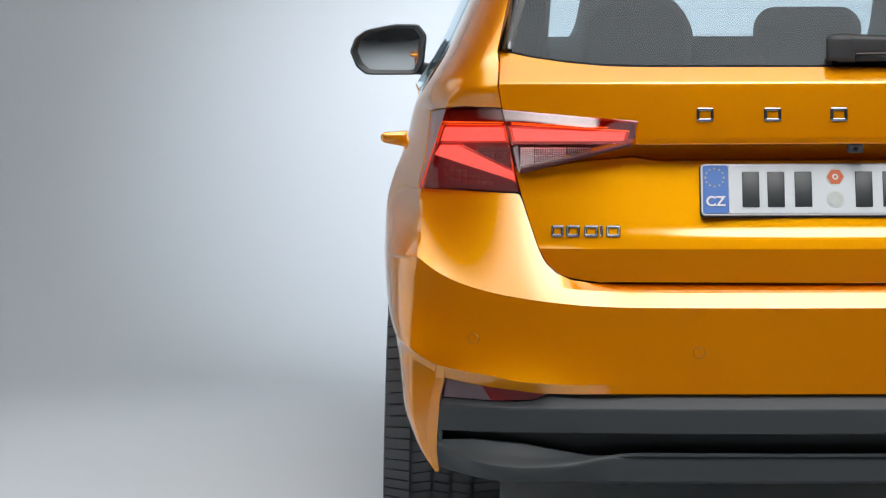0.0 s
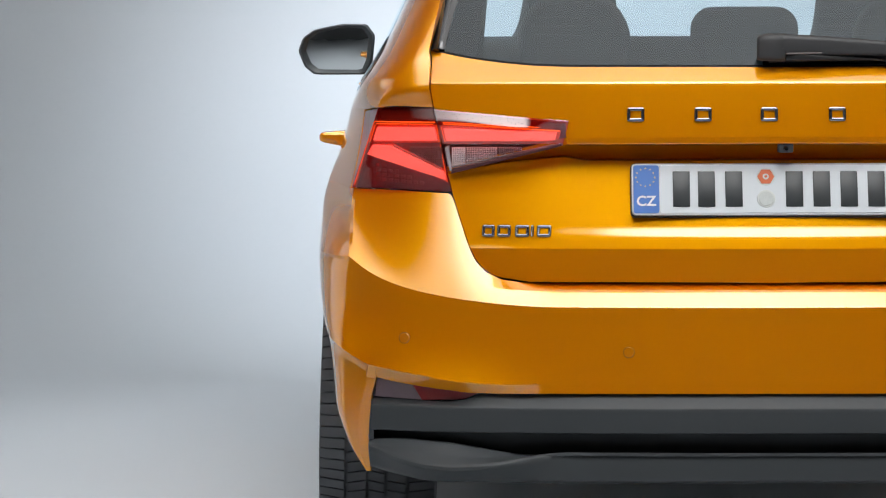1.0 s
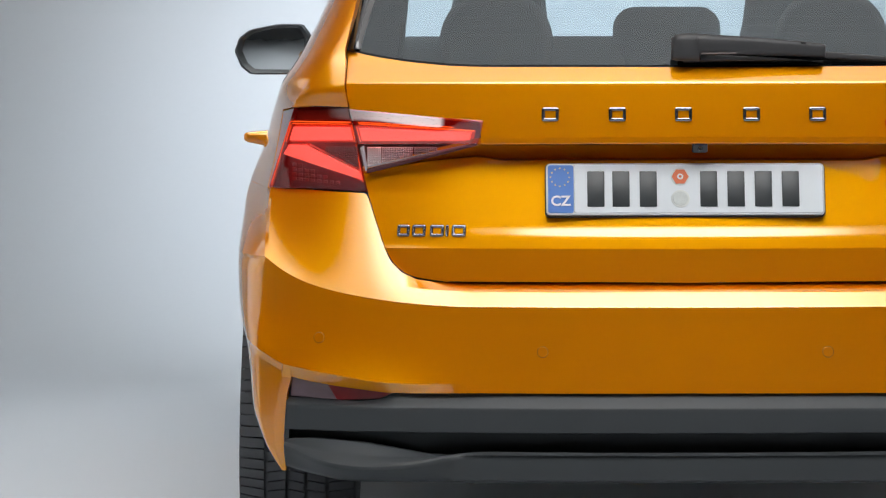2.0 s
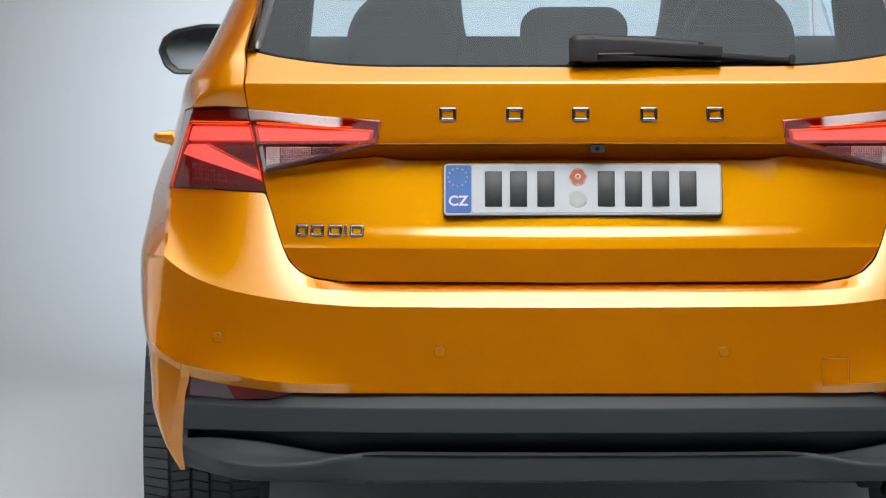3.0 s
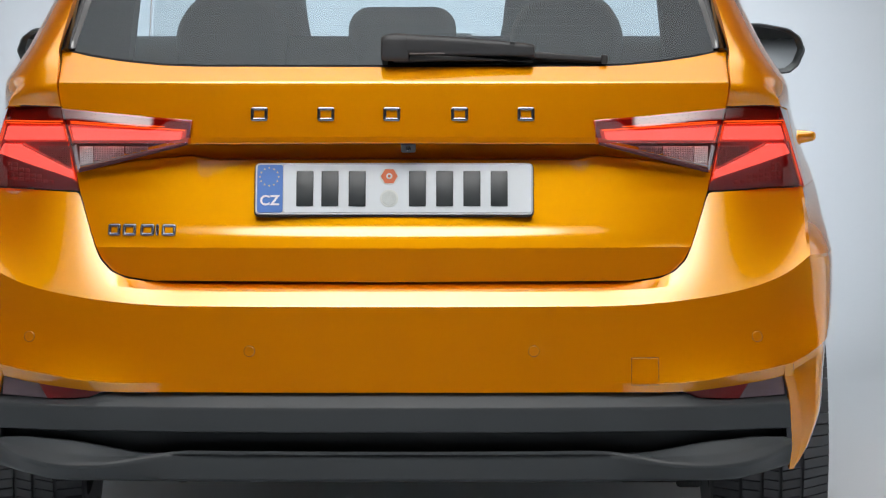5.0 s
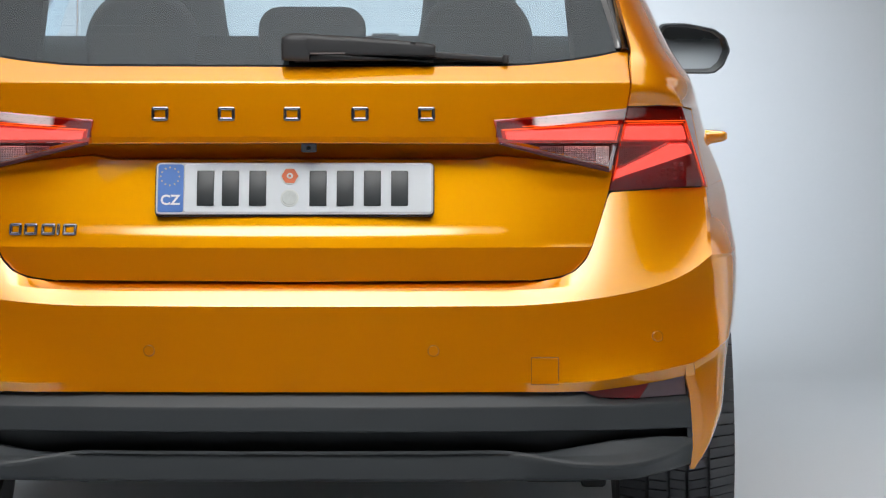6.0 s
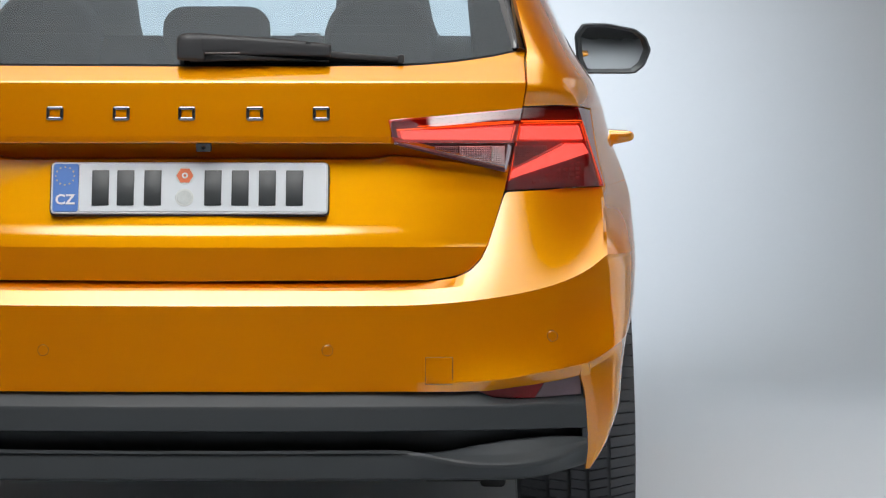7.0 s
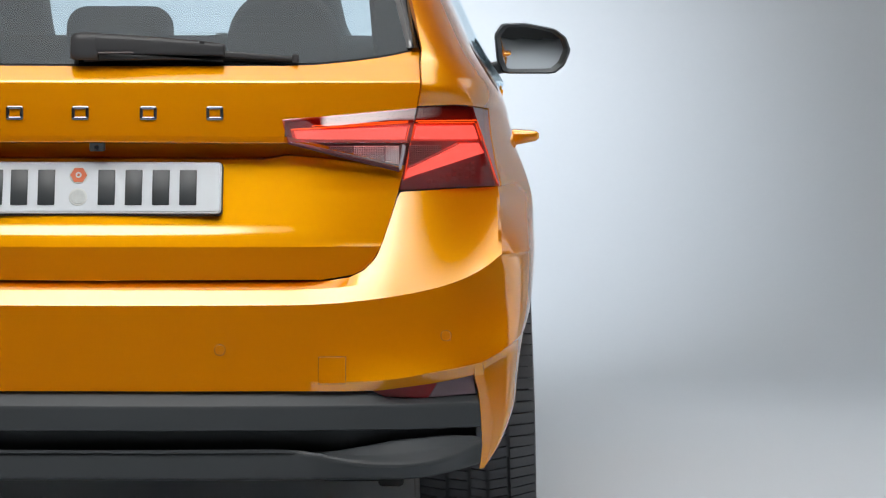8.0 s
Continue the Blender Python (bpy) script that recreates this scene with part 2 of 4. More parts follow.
# ---- the studio ----
cove = [(-14.0, 0.0)] + [(4.7 + 1.8 * math.sin(a), 1.8 - 1.8 * math.cos(a)) for a in steps(0, math.pi / 2, 24)] + [(6.5, 6.0)]
bm = bmesh.new()
lines = [[bm.verts.new((x, y, z)) for y, z in cove] for x in (-10, 10)]
for i in range(len(cove) - 1):
    bm.faces.new((lines[0][i], lines[0][i + 1], lines[1][i + 1], lines[1][i]))
bmesh.ops.recalc_face_normals(bm, faces=bm.faces)
tagged(part("backdrop", bm, STUDIO, None, "pale grey curved studio floor and backdrop sweep"), category="backdrop", kind="structure")
for name, c, s in (("wall_west", (-10.1, -2.4, 3), (0.2, 23.4, 6)), ("wall_east", (10.1, -2.4, 3), (0.2, 23.4, 6)), ("wall_south", (0, -14.1, 3), (20, 0.2, 6)), ("ceiling", (0, -2.4, 6.1), (20.4, 23.6, 0.2))):
    tagged(part(name, boxed(c, s), CEILING_GREY if name == "ceiling" else ROOM_GREY, None, "plain grey painted studio " + name.split("_")[0], smooth=False), category=name.split("_")[0], kind="structure")

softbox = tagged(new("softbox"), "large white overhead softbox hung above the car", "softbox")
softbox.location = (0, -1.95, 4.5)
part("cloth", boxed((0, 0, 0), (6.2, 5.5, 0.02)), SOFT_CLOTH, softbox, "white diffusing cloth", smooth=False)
for c, d in (((0, 2.78, 0.1), (6.3, 0.05, 0.26)), ((0, -2.78, 0.1), (6.3, 0.05, 0.26)), ((3.13, 0, 0.1), (0.05, 5.5, 0.26)), ((-3.13, 0, 0.1), (0.05, 5.5, 0.26))):
    part("frame_rail", boxed(c, d, 0.01), BLACK, softbox)
for x, y in ((-2.4, -1.6), (2.4, -1.6), (-2.4, 1.6), (2.4, 1.6)):
    part("hanger", boxed((x, y, 0.8), (0.03, 0.03, 1.4)), BLACK, softbox, smooth=False)

# unseen fill, added to brighten the floor and backdrop ahead of the car
front_box = tagged(new("softbox"), "unseen white fill softbox added over the studio floor ahead of the car", "softbox")
front_box.location = (0, 2.5, 4.4)
part("cloth", boxed((0, 0, 0), (4.4, 2.4, 0.02)), glow("softbox_cloth_front", (0.95, 0.98, 1.0), 6.4, (0.8, 0.8, 0.8)), front_box, "white diffusing cloth", smooth=False)
for c, d in (((0, 1.23, 0.1), (4.5, 0.05, 0.26)), ((0, -1.23, 0.1), (4.5, 0.05, 0.26)), ((2.23, 0, 0.1), (0.05, 2.4, 0.26)), ((-2.23, 0, 0.1), (0.05, 2.4, 0.26))):
    part("frame_rail", boxed(c, d, 0.01), BLACK, front_box)
for x, y in ((-1.9, -1.0), (1.9, -1.0), (-1.9, 1.0), (1.9, 1.0)):
    part("hanger", boxed((x, y, 0.7), (0.03, 0.03, 1.2)), BLACK, front_box, smooth=False)

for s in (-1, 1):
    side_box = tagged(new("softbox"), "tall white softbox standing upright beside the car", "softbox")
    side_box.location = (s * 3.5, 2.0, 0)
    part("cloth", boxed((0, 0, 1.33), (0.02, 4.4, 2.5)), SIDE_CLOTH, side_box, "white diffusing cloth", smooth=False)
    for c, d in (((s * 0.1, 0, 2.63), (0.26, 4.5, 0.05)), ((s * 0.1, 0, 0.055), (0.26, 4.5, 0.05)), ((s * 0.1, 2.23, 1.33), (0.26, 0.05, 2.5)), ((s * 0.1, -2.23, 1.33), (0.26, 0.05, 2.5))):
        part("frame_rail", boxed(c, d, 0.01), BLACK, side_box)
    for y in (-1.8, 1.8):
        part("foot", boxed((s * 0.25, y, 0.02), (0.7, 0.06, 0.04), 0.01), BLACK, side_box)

# ---- the car: its outer form ----
car = tagged(new("car"), "orange metallic hatchback with lit red tail lamps on studio floor", "car")
BOW = 0.187

width = table([(0.22, 0.750), (0.228, 0.760), (0.25, 0.778), (0.27, 0.791), (0.312, 0.808), (0.338, 0.817), (0.40, 0.823), (0.44, 0.828), (0.467, 0.833), (0.50, 0.845), (0.55, 0.855), (0.62, 0.861), (0.70, 0.860),
               (0.725, 0.857), (0.75, 0.850), (0.775, 0.842), (0.816, 0.826), (0.862, 0.814), (0.904, 0.806), (0.933, 0.793), (0.96, 0.779), (0.994, 0.755), (1.013, 0.742), (1.052, 0.722), (1.122, 0.690), (1.24, 0.633), (1.38, 0.562)], 0.010)
reach = table([(0.2, 0.05), (0.228, 0.055), (0.27, 0.075), (0.34, 0.10), (0.40, 0.14), (0.44, 0.19), (0.48, 0.27), (0.56, 0.43), (0.60, 0.48), (0.64, 0.56), (0.70, 0.62), (0.79, 0.64), (0.90, 0.78), (1.4, 0.85)], 0.015)

low_top = table([(0.0, 0.841), (0.384, 0.8392), (0.5995, 0.7852), (0.7, 0.7852)], 0.002)
gate_depth = table([(0.56, -0.0740), (0.583, -0.0735), (0.645, -0.071), (0.666, -0.0642), (0.672, -0.0619), (0.684, -0.0572), (0.70, -0.0514), (0.75, -0.0335), (0.795, -0.0175), (0.85, 0.002)], 0.0009)
gate_outer = table([(0.56, -0.0735), (0.583, -0.0730), (0.645, -0.0700), (0.652, -0.0669), (0.683, -0.0583), (0.75, -0.0395), (0.785, -0.0330), (0.85, -0.020)], 0.0009)
gate_upper = table([(0.82, -0.0610), (0.8425, -0.0580), (0.90, -0.0500), (0.9545, -0.0413), (0.975, -0.022), (0.99, -0.007), (1.03, 0.026)], 0.0016)
gate_step = table([(0.0, 0.033), (0.34, 0.0325), (0.37, 0.0270), (0.40, 0.0220), (0.45, 0.0130), (0.50, 0.0062), (0.55, 0.0032), (0.60, 0.0025), (0.7, 0.0025)], 0.006)
glass_depth = table([(0.95, -0.026), (0.985, -0.005), (1.0, 0.006), (1.04, 0.038), (1.11, 0.094), (1.2, 0.164), (1.38, 0.31)], 0.02)
lamp_depth = table([(0.70, -0.030), (0.757, -0.039), (0.79, -0.044), (0.82, -0.051), (0.850, -0.058), (0.8795, -0.0625), (0.884, -0.0607), (0.92, -0.039)], 0.0020)
pillar_depth = table([(0.89, -0.052), (0.912, -0.0495), (0.948, -0.052), (0.955, -0.049), (0.985, -0.0325), (1.02, -0.011), (1.06, 0.020), (1.11, 0.066), (1.2, 0.155), (1.40, 0.31)], 0.006)
pillar_edge = table([(0.88, 0.745), (0.912, 0.735), (0.94, 0.722), (0.97, 0.685), (1.02, 0.645), (1.11, 0.602), (1.38, 0.50)], 0.02)
lamp_edge = table([(0.60, 0.792), (0.70, 0.790), (0.757, 0.785), (0.882, 0.7415), (0.92, 0.730)], 0.004)
lens_out = table([(0.70, 0.789), (0.757, 0.787), (0.801, 0.776), (0.855, 0.7675), (0.899, 0.7635), (0.92, 0.763)], 0.004)
lens_top = table([(0.60, 0.904), (0.63, 0.9062), (0.70, 0.9092), (0.733, 0.9068), (0.7625, 0.8995), (0.80, 0.888)], 0.004)
lens_low = table([(0.59, 0.749), (0.60, 0.7495), (0.70, 0.7548), (0.785, 0.7562), (0.9, 0.757)], 0.004)
pillar_crease = table([(0.60, 0.0), (0.63, 0.002), (0.70, 0.013), (0.743, 0.030), (0.765, 0.044), (0.82, 0.055)], 0.006)

crease_up = lambda x: 0.538 + 0.346 * max(0.0, min(x, 0.787) - 0.38) ** 2 + 44.0 * max(0.0, min(x, 0.787) - 0.38) ** 8
crease_low = table([(0.0, 0.400), (0.40, 0.3965), (0.49, 0.3940), (0.54, 0.3955), (0.594, 0.400), (0.647, 0.4085), (0.70, 0.417), (0.753, 0.4275), (0.783, 0.444), (0.81, 0.462), (0.833, 0.477), (0.88, 0.497)], 0.003)
paint_end = table([(0.0, 0.380), (0.40, 0.3785), (0.50, 0.377), (0.562, 0.3775), (0.647, 0.387), (0.70, 0.395), (0.7375, 0.4025), (0.76, 0.406)], 0.003)
gate_edge = table([(0.581, 0.395), (0.583, 0.461), (0.588, 0.499), (0.600, 0.527), (0.621, 0.547), (0.649, 0.561),
                   (0.691, 0.575), (0.747, 0.592), (0.825, 0.609), (0.904, 0.626), (0.947, 0.633), (1.000, 0.631), (1.016, 0.633), (1.12, 0.610), (1.38, 0.52)], 0.004)
gate_top = table([(0.001, 0.983), (0.369, 0.984), (0.434, 0.986), (0.509, 0.993), (0.576, 1.003), (0.631, 1.016), (0.72, 1.018)], 0.01)


def corner(x):
    """The rear face falls away faster towards the corners above the bumper."""
    return 9.0 * max(0.0, abs(x) - 0.60) ** 3


def shelf_lean(x):
    """How far the bumper's shoulder leans forward as it rises."""
    e = ease(0.40, 0.60, x)
    return 0.70 * (1 - e) + e * (0.425 + 25.9 * max(0.0, min(x, 0.80) - 0.60) ** 2.4)


def wrap(rear, x, z, edge, steep=0.0):
    """Carries a rear face on round the corner into the flank of the car; steep sets how hard the edge between them is."""
    w = width(z)
    edge = min(edge, w - 0.03)
    if x <= edge:
        return rear(x, z)
    near, room = rear(edge, z), w - edge
    bend = near + room * ((near - rear(edge - 0.006, z)) / 0.006 + steep)
    far = max(reach(z), bend + 0.02)
    q = math.sqrt(max(0.0, (w - x) / room))
    return q * q * near + 2 * q * (1 - q) * bend + (1 - q) ** 2 * far


def gate_low(x, z):
    c = ease(0.36, 0.54, x)
    swell = 0.0021 * max(0.0, 1 - (x / 0.34) ** 2) * ease(0.667, 0.683, z)
    return gate_depth(z) * (1 - c) + gate_outer(z) * c + swell


def gate_face(x, z):
    """Tailgate: a leaning lower panel, an undercut below the ledge, and the upper panel."""
    x = abs(x)
    top, h = low_top(x), gate_step(x)
    if z >= top:
        y = gate_upper(z)
    elif z <= top - h:
        y = gate_low(x, z)
    else:
        base, f, lip = gate_low(x, top - h), max(0.35, h / 0.033), gate_upper(top) + (lamp_depth(top) + 0.016 - gate_upper(top)) * ease(0.372, 0.40, x)
        y = float(np.interp((z - top + h) / h, (0, 0.05, 0.12, 0.9, 1), (base, base + 0.05 * f, base + 0.06 * f, base + 0.05 * f, lip)))
    return y + BOW * x * x


def lamp_rear(x, z):
    return lamp_depth(z + 0.012 * ease(0.60, 0.45, x) - 0.018 * ease(0.455, 0.415, x)) + BOW * x * x + corner(x)


def lamp_face(x, z):
    return wrap(lamp_rear, abs(x), z, lamp_edge(z), 6.5)


def pillar_rear(x, z):
    e = ease(0.905, 0.955, z)
    low = BOW * x * x + corner(x)
    high = BOW * 0.397 + 0.16 * (x - 0.63) + 4.5 * max(0.0, x - 0.655) ** 2
    return pillar_depth(z + pillar_crease(x) * ease(1.03, 0.955, z)) + low * (1 - e) + high * e


def pillar_face(x, z):
    return wrap(pillar_rear, abs(x), z, pillar_edge(z), 6.5 * ease(0.965, 0.895, z))


def side_face(x, z):
    """The body beside and above the tail lamp."""
    e = ease(0.895, 0.915, z)
    return (lamp_face(x, z) * (1 - e) if e < 1 else 0.0) + (pillar_face(x, z) * e if e else 0.0)


def glass_face(x, z):
    return glass_depth(z) + BOW * x * x


def bumper_top(x):
    """The edge below the tailgate and the lamps."""
    return float(np.interp(x, [0, 0.42] + [q[0] for q in BUMP] + [0.9], [0.581, 0.580] + [q[1] for q in BUMP] + [0.7545]))


BUMP = [(0.462, 0.581), (0.500, 0.587), (0.529, 0.600), (0.550, 0.621), (0.563, 0.649), (0.577, 0.691), (0.594, 0.7435), (0.60, 0.7465), (0.70, 0.7518), (0.785, 0.7532)]


def bumper_rear(x, z):
    up, low = crease_up(x), crease_low(x)
    y, h = -0.119 + BOW * x * x + 0.5 * corner(x) * ease(0.44, 0.56, z), z - up
    if h > 0:
        return y + shelf_lean(x) * h + 2.2 * max(0.0, h - 0.028) * ease(0.54, 0.42, x)
    y += 0.085 * h - 0.06 * ease(0.55, 0.75, x) * h
    y -= 0.015 * ease(0.32, 0.64, x) * (1 - 0.75 * ease(0.68, 0.79, x)) * max(0.0, 1 - max(0.0, z - low) / 0.10) ** 2
    if z < low:
        y += (0.02 + 0.88 * ease(0.40, 0.62, x)) * (low - z)
    return y


def bumper_face(x, z):
    x = abs(x)
    return wrap(bumper_rear, x, z, 0.785 + 0.012 * ease(0.72, 0.50, z), 6.5 * ease(0.60, 0.74, z))


# ---- painted panels ----
bumper = group_part("rear_bumper", car, "orange painted rear bumper with dark plastic lower valance")


xs = [0.7375, 0.7465, 0.753] + steps(0, 0.40, 24) + steps(0.41, 0.655, 50) + steps(0.66, 0.775, 24) + [0.775 + 0.115 * math.sin(a) for a in steps(0.06, math.pi / 2, 22)]
xs = sorted({round(-q, 5) for q in xs} | {round(q, 5) for q in xs})


def flank_x(x, z):
    """Spreads the columns past the corner out to the flank."""
    s = math.copysign(1, x)
    x = abs(x)
    return s * (x if x < 0.70 else 0.70 + (x - 0.70) / 0.19 * (width(z) - 0.0004 - 0.70))


def shell(grid, keep=None, thick=0.012):
    """A panel from rows of places on its outer face, less the cells that keep refuses, with edges folded straight in."""
    bm = bmesh.new()
    g = np.array(grid, float)
    nv, nu = g.shape[:2]
    cells = [(j, i) for j in range(nv - 1) for i in range(nu - 1) if keep is None or keep(j, i)]
    used = sorted({(j + a, i + b) for j, i in cells for a in (0, 1) for b in (0, 1)})
    vs = {q: bm.verts.new(g[q]) for q in used}
    for j, i in cells:
        bm.faces.new((vs[j, i], vs[j, i + 1], vs[j + 1, i + 1], vs[j + 1, i]))
    bmesh.ops.recalc_face_normals(bm, faces=bm.faces)
    bm.normal_update()
    if sum(f.normal.y for f in bm.faces) > 0:
        bmesh.ops.reverse_faces(bm, faces=bm.faces)
        bm.normal_update()
    rim = [e for e in bm.edges if e.is_boundary]
    inward = {v: v.co - v.normal * thick for e in rim for v in e.verts}
    made = {v: bm.verts.new(c) for v, c in inward.items()}
    for e in rim:
        a, b = e.verts
        bm.faces.new((b, a, made[a], made[b]))
    return bm


for name, spans, limit in (("bumper_skin", ((26, crease_low, crease_up), (26, crease_up, bumper_top)), 1.0), ("bumper_edge", ((8, paint_end, crease_low),), 0.7375)):
    grid = []
    for rows, lo, hi in spans:
        for v in steps(0, 1, rows)[1 if grid else 0:]:
            v = v if hi is not bumper_top else 1 - (1 - v) ** 1.3
            row = []
            for x in xs:
                a = abs(x)
                if a > limit:
                    continue
                fx = x
                for _ in range(5):
                    z = lo(abs(fx)) * (1 - v) + hi(abs(fx)) * v
                    fx = flank_x(x, z) if limit == 1 else x
                row.append((fx, bumper_rear(abs(fx), z) if limit < 1 else bumper_face(fx, z), z))
            grid.append(row)
    part(name, shell(grid), PAINT, bumper, "glossy orange metallic skin", angle=13)

# the upright corner blades beside the dark valance
blade_in = table([(0.22, 0.747), (0.235, 0.7495), (0.263, 0.7525), (0.316, 0.7505), (0.369, 0.746), (0.4025, 0.7378), (0.43, 0.7375)], 0.004)
blade_ridge = table([(0.22, 0.753), (0.228, 0.757), (0.26, 0.768), (0.31, 0.772), (0.375, 0.764), (0.428, 0.754)], 0.006)


def blade_y(z):
    """Depth of the blade's rear edge from its foot up to the fold in the bumper."""
    return bumper_rear(0.753, crease_low(0.753)) + 0.62 * min(0.428 - z, 0.025) + 0.06 * max(0.0, 0.403 - z)


ztop, fold_end = crease_low(0.753), 0.8355


def fold_y(x):
    """How far along its depth the fold in the bumper has come at x."""
    y0, y1 = bumper_face(0.753, ztop), bumper_face(fold_end, crease_low(fold_end))
    return (bumper_face(x, crease_low(x)) - y0) / (y1 - y0)


for s in (-1, 1):
    grid = []
    for v in steps(0, 1, 40):
        zr = 0.224 + (ztop - 0.224) * v
        zo = 0.224 + (crease_low(fold_end) - 0.224) * v
        xr, yr = blade_ridge(zr), blade_y(zr)
        xo = width(zo) - 0.0005
        yo = yr + (reach(zo) - yr) * ease(0.215, 0.26, zo)
        yo += (bumper_face(fold_end, crease_low(fold_end)) - yo) * v ** 3
        row = []
        for u in steps(0, 1, 6)[:-1]:
            xi = blade_in(zr)
            x = xi + (xr - xi) * u
            zz = zr + (crease_low(x) - ztop) * ease(0.7, 1.0, v)
            row.append((s * x, yr - 0.10 * (xr - x) * (1 - v) - 0.28 * (xr - x) * v, zz))
        for u in steps(0, 1, 22):
            fx = 0.753 + (fold_end - 0.753) * u
            fz = crease_low(fx)
            x, y, z = xr + (xo - xr) * u, yr + (yo - yr) * fold_y(fx), zr + (zo - zr) * u
            row.append((s * (x + (fx - x) * v ** 6), y, z + (fz - z) * v ** 6))
        grid.append(row)
    part("corner_blade", shell(grid), PAINT, bumper, angle=25)

gate = group_part("tailgate", car, "orange painted tailgate, closed")
grid = []
zones = [(0, q ** 1.5) for q in steps(0, 1, 18)] + [(1, q) for q in steps(0, 1, 34)[1:]] + [(2, q) for q in (0.035, 0.07, 0.13, 0.2, 0.32, 0.5, 0.7, 0.86, 0.93, 0.999)]
for zone, q in zones:
    row = []
    for u in steps(-1, 1, 160):
        x = u * 0.55
        for _ in range(5):
            top, h = low_top(abs(x)), gate_step(abs(x))
            lo, hi = ((0.583, 0.645), (0.645, top - h), (top - h, top))[zone]
            z = lo + (hi - lo) * q
            x = u * gate_edge(z)
        row.append((x, gate_face(x, z), z))
    grid.append(row)
part("lower_panel", sheet(grid), PAINT, gate, "glossy orange metallic panel behind the number plate", angle=9)

up_low = table([(0.0, 0.842), (0.379, 0.841), (0.381, 0.881), (0.626, 0.905), (0.7, 0.905)], 0.0)
grid = []
cols = steps(0, 0.374, 50) + [0.377, 0.379, 0.3795, 0.380, 0.381, 0.384] + steps(0.39, 0.66, 30)
cols = [-c for c in cols[:0:-1]] + cols
for v in steps(0, 1, 40):
    row = []
    for x in cols:
        a = abs(x)
        z = up_low(a)
        for _ in range(3):
            xa = a if a < 0.5 else 0.5 + (a - 0.5) / 0.16 * (gate_edge(z) - 0.5)
            z = up_low(xa) + (gate_top(xa) - up_low(xa)) * v
        row.append((math.copysign(xa, x), gate_face(xa, z), z))
    grid.append(row)
part("upper_panel", sheet(grid), PAINT, gate, "glossy orange metallic panel under the rear window")

side_low = table([(0.60, 0.9085), (0.63, 0.9088), (0.70, 0.9118), (0.733, 0.9094), (0.7655, 0.9022), (0.80, 0.89)], 0.004)
for s in (-1, 1):
    grid, low_rows, n_in = [], 0, 46
    for z in steps(0.0, 1.0, 36) + steps(0.9035, 1.0, 60) + steps(1.006, 1.40, 40):
        if low_rows < 37:
            z = bumper_top(0.80) + 0.0003 + (0.9024 - bumper_top(0.80) - 0.0003) * z
            low_rows += 1
        row = []
        a, b = gate_edge(z) + 0.004, width(z) - 0.0004
        mid = lens_out(min(z, 0.9024)) + 0.002
        mid += (a + (b - a) * 0.6 - mid) * ease(0.9024, 1.0, z)
        for u in steps(0, 1, n_in):
            x = a + (mid - a) * u
            zz = z + (side_low(x) - 0.9024) * ease(0.955, 0.9024, z) * (1 if z > 0.9 else 0)
            row.append((s * x, side_face(x, zz), zz))
        for u in steps(0, 1, 50)[1:]:
            x = mid + (b - mid) * (1 - (1 - u) ** 2)
            row.append((s * x, side_face(x, z), z))
        grid.append(row)
    part("rear_quarter", shell(grid, lambda j, i: j >= 36 or i >= n_in), PAINT, car, "orange painted rear quarter and pillar", angle=20)

# dark inner shell that closes the joints
grid = [[(x, 0.085 + 0.2 * x * x + corner(x), z) for x in steps(-0.70, 0.70, 24)] for z in steps(0.26, 0.955, 12)]
part("inner_shell", sheet(grid, 0.02), SEAL, car, "black inner body shell")

# ---- rear window ----
window = group_part("rear_window", car, "grey tinted rear window with heater lines")
pane_edge = table([(0.98, 0.612), (1.022, 0.609), (1.108, 0.586), (1.38, 0.47)], 0.006)
grid = []
for v in steps(0, 1, 30):
    row = []
    for u in steps(-1, 1, 60):
        x, z = u * 0.6, 1.0
        for _ in range(3):
            z = gate_top(abs(x)) + 0.004 + (1.375 - gate_top(abs(x))) * v
            x = u * pane_edge(z)
        row.append((x, glass_face(x, z), z))
    grid.append(row)
part("pane", sheet(grid, 0), REAR_GLASS, window)
for k in range(14):
    zc = 1.045 + 0.0165 * k
    bm = sheet([[(x, glass_face(x, z) + 0.002, z) for x in steps(-0.46, 0.46, 16)] for z in (zc, zc + 0.0005)], 0)
    part("heater_line", bm, TRIM, window)
for s in (-1, 1):
    grid = []
    for z in steps(gate_top(0.63) + 0.004, 1.38, 20):
        a, b = pane_edge(z) - 0.002, gate_edge(z) - 0.002
        row = [(s * (a + (b - a) * u), glass_face(a + (b - a) * u, z) - 0.006 * math.sin(math.pi * u) - 0.012 * (u > 0.45), z) for u in (0, 0.15, 0.3, 0.42, 0.46, 0.5, 0.7, 0.85, 1)]
        grid.append(row)
    part("side_fin", sheet(grid, 0.02), GLOSS_BLACK, window, "gloss black aerodynamic fin")
grid = [[(x, gate_face(x, gate_top(abs(x))) + 0.006 + d, gate_top(abs(x)) - 0.002 + h) for x in steps(-0.625, 0.625, 60)] for d, h in ((0, 0), (0.002, 0.003), (0.012, 0.006))]
part("seal", sheet(grid, 0.004), SEAL, window, "black rubber seal")

# ---- tail lamps ----


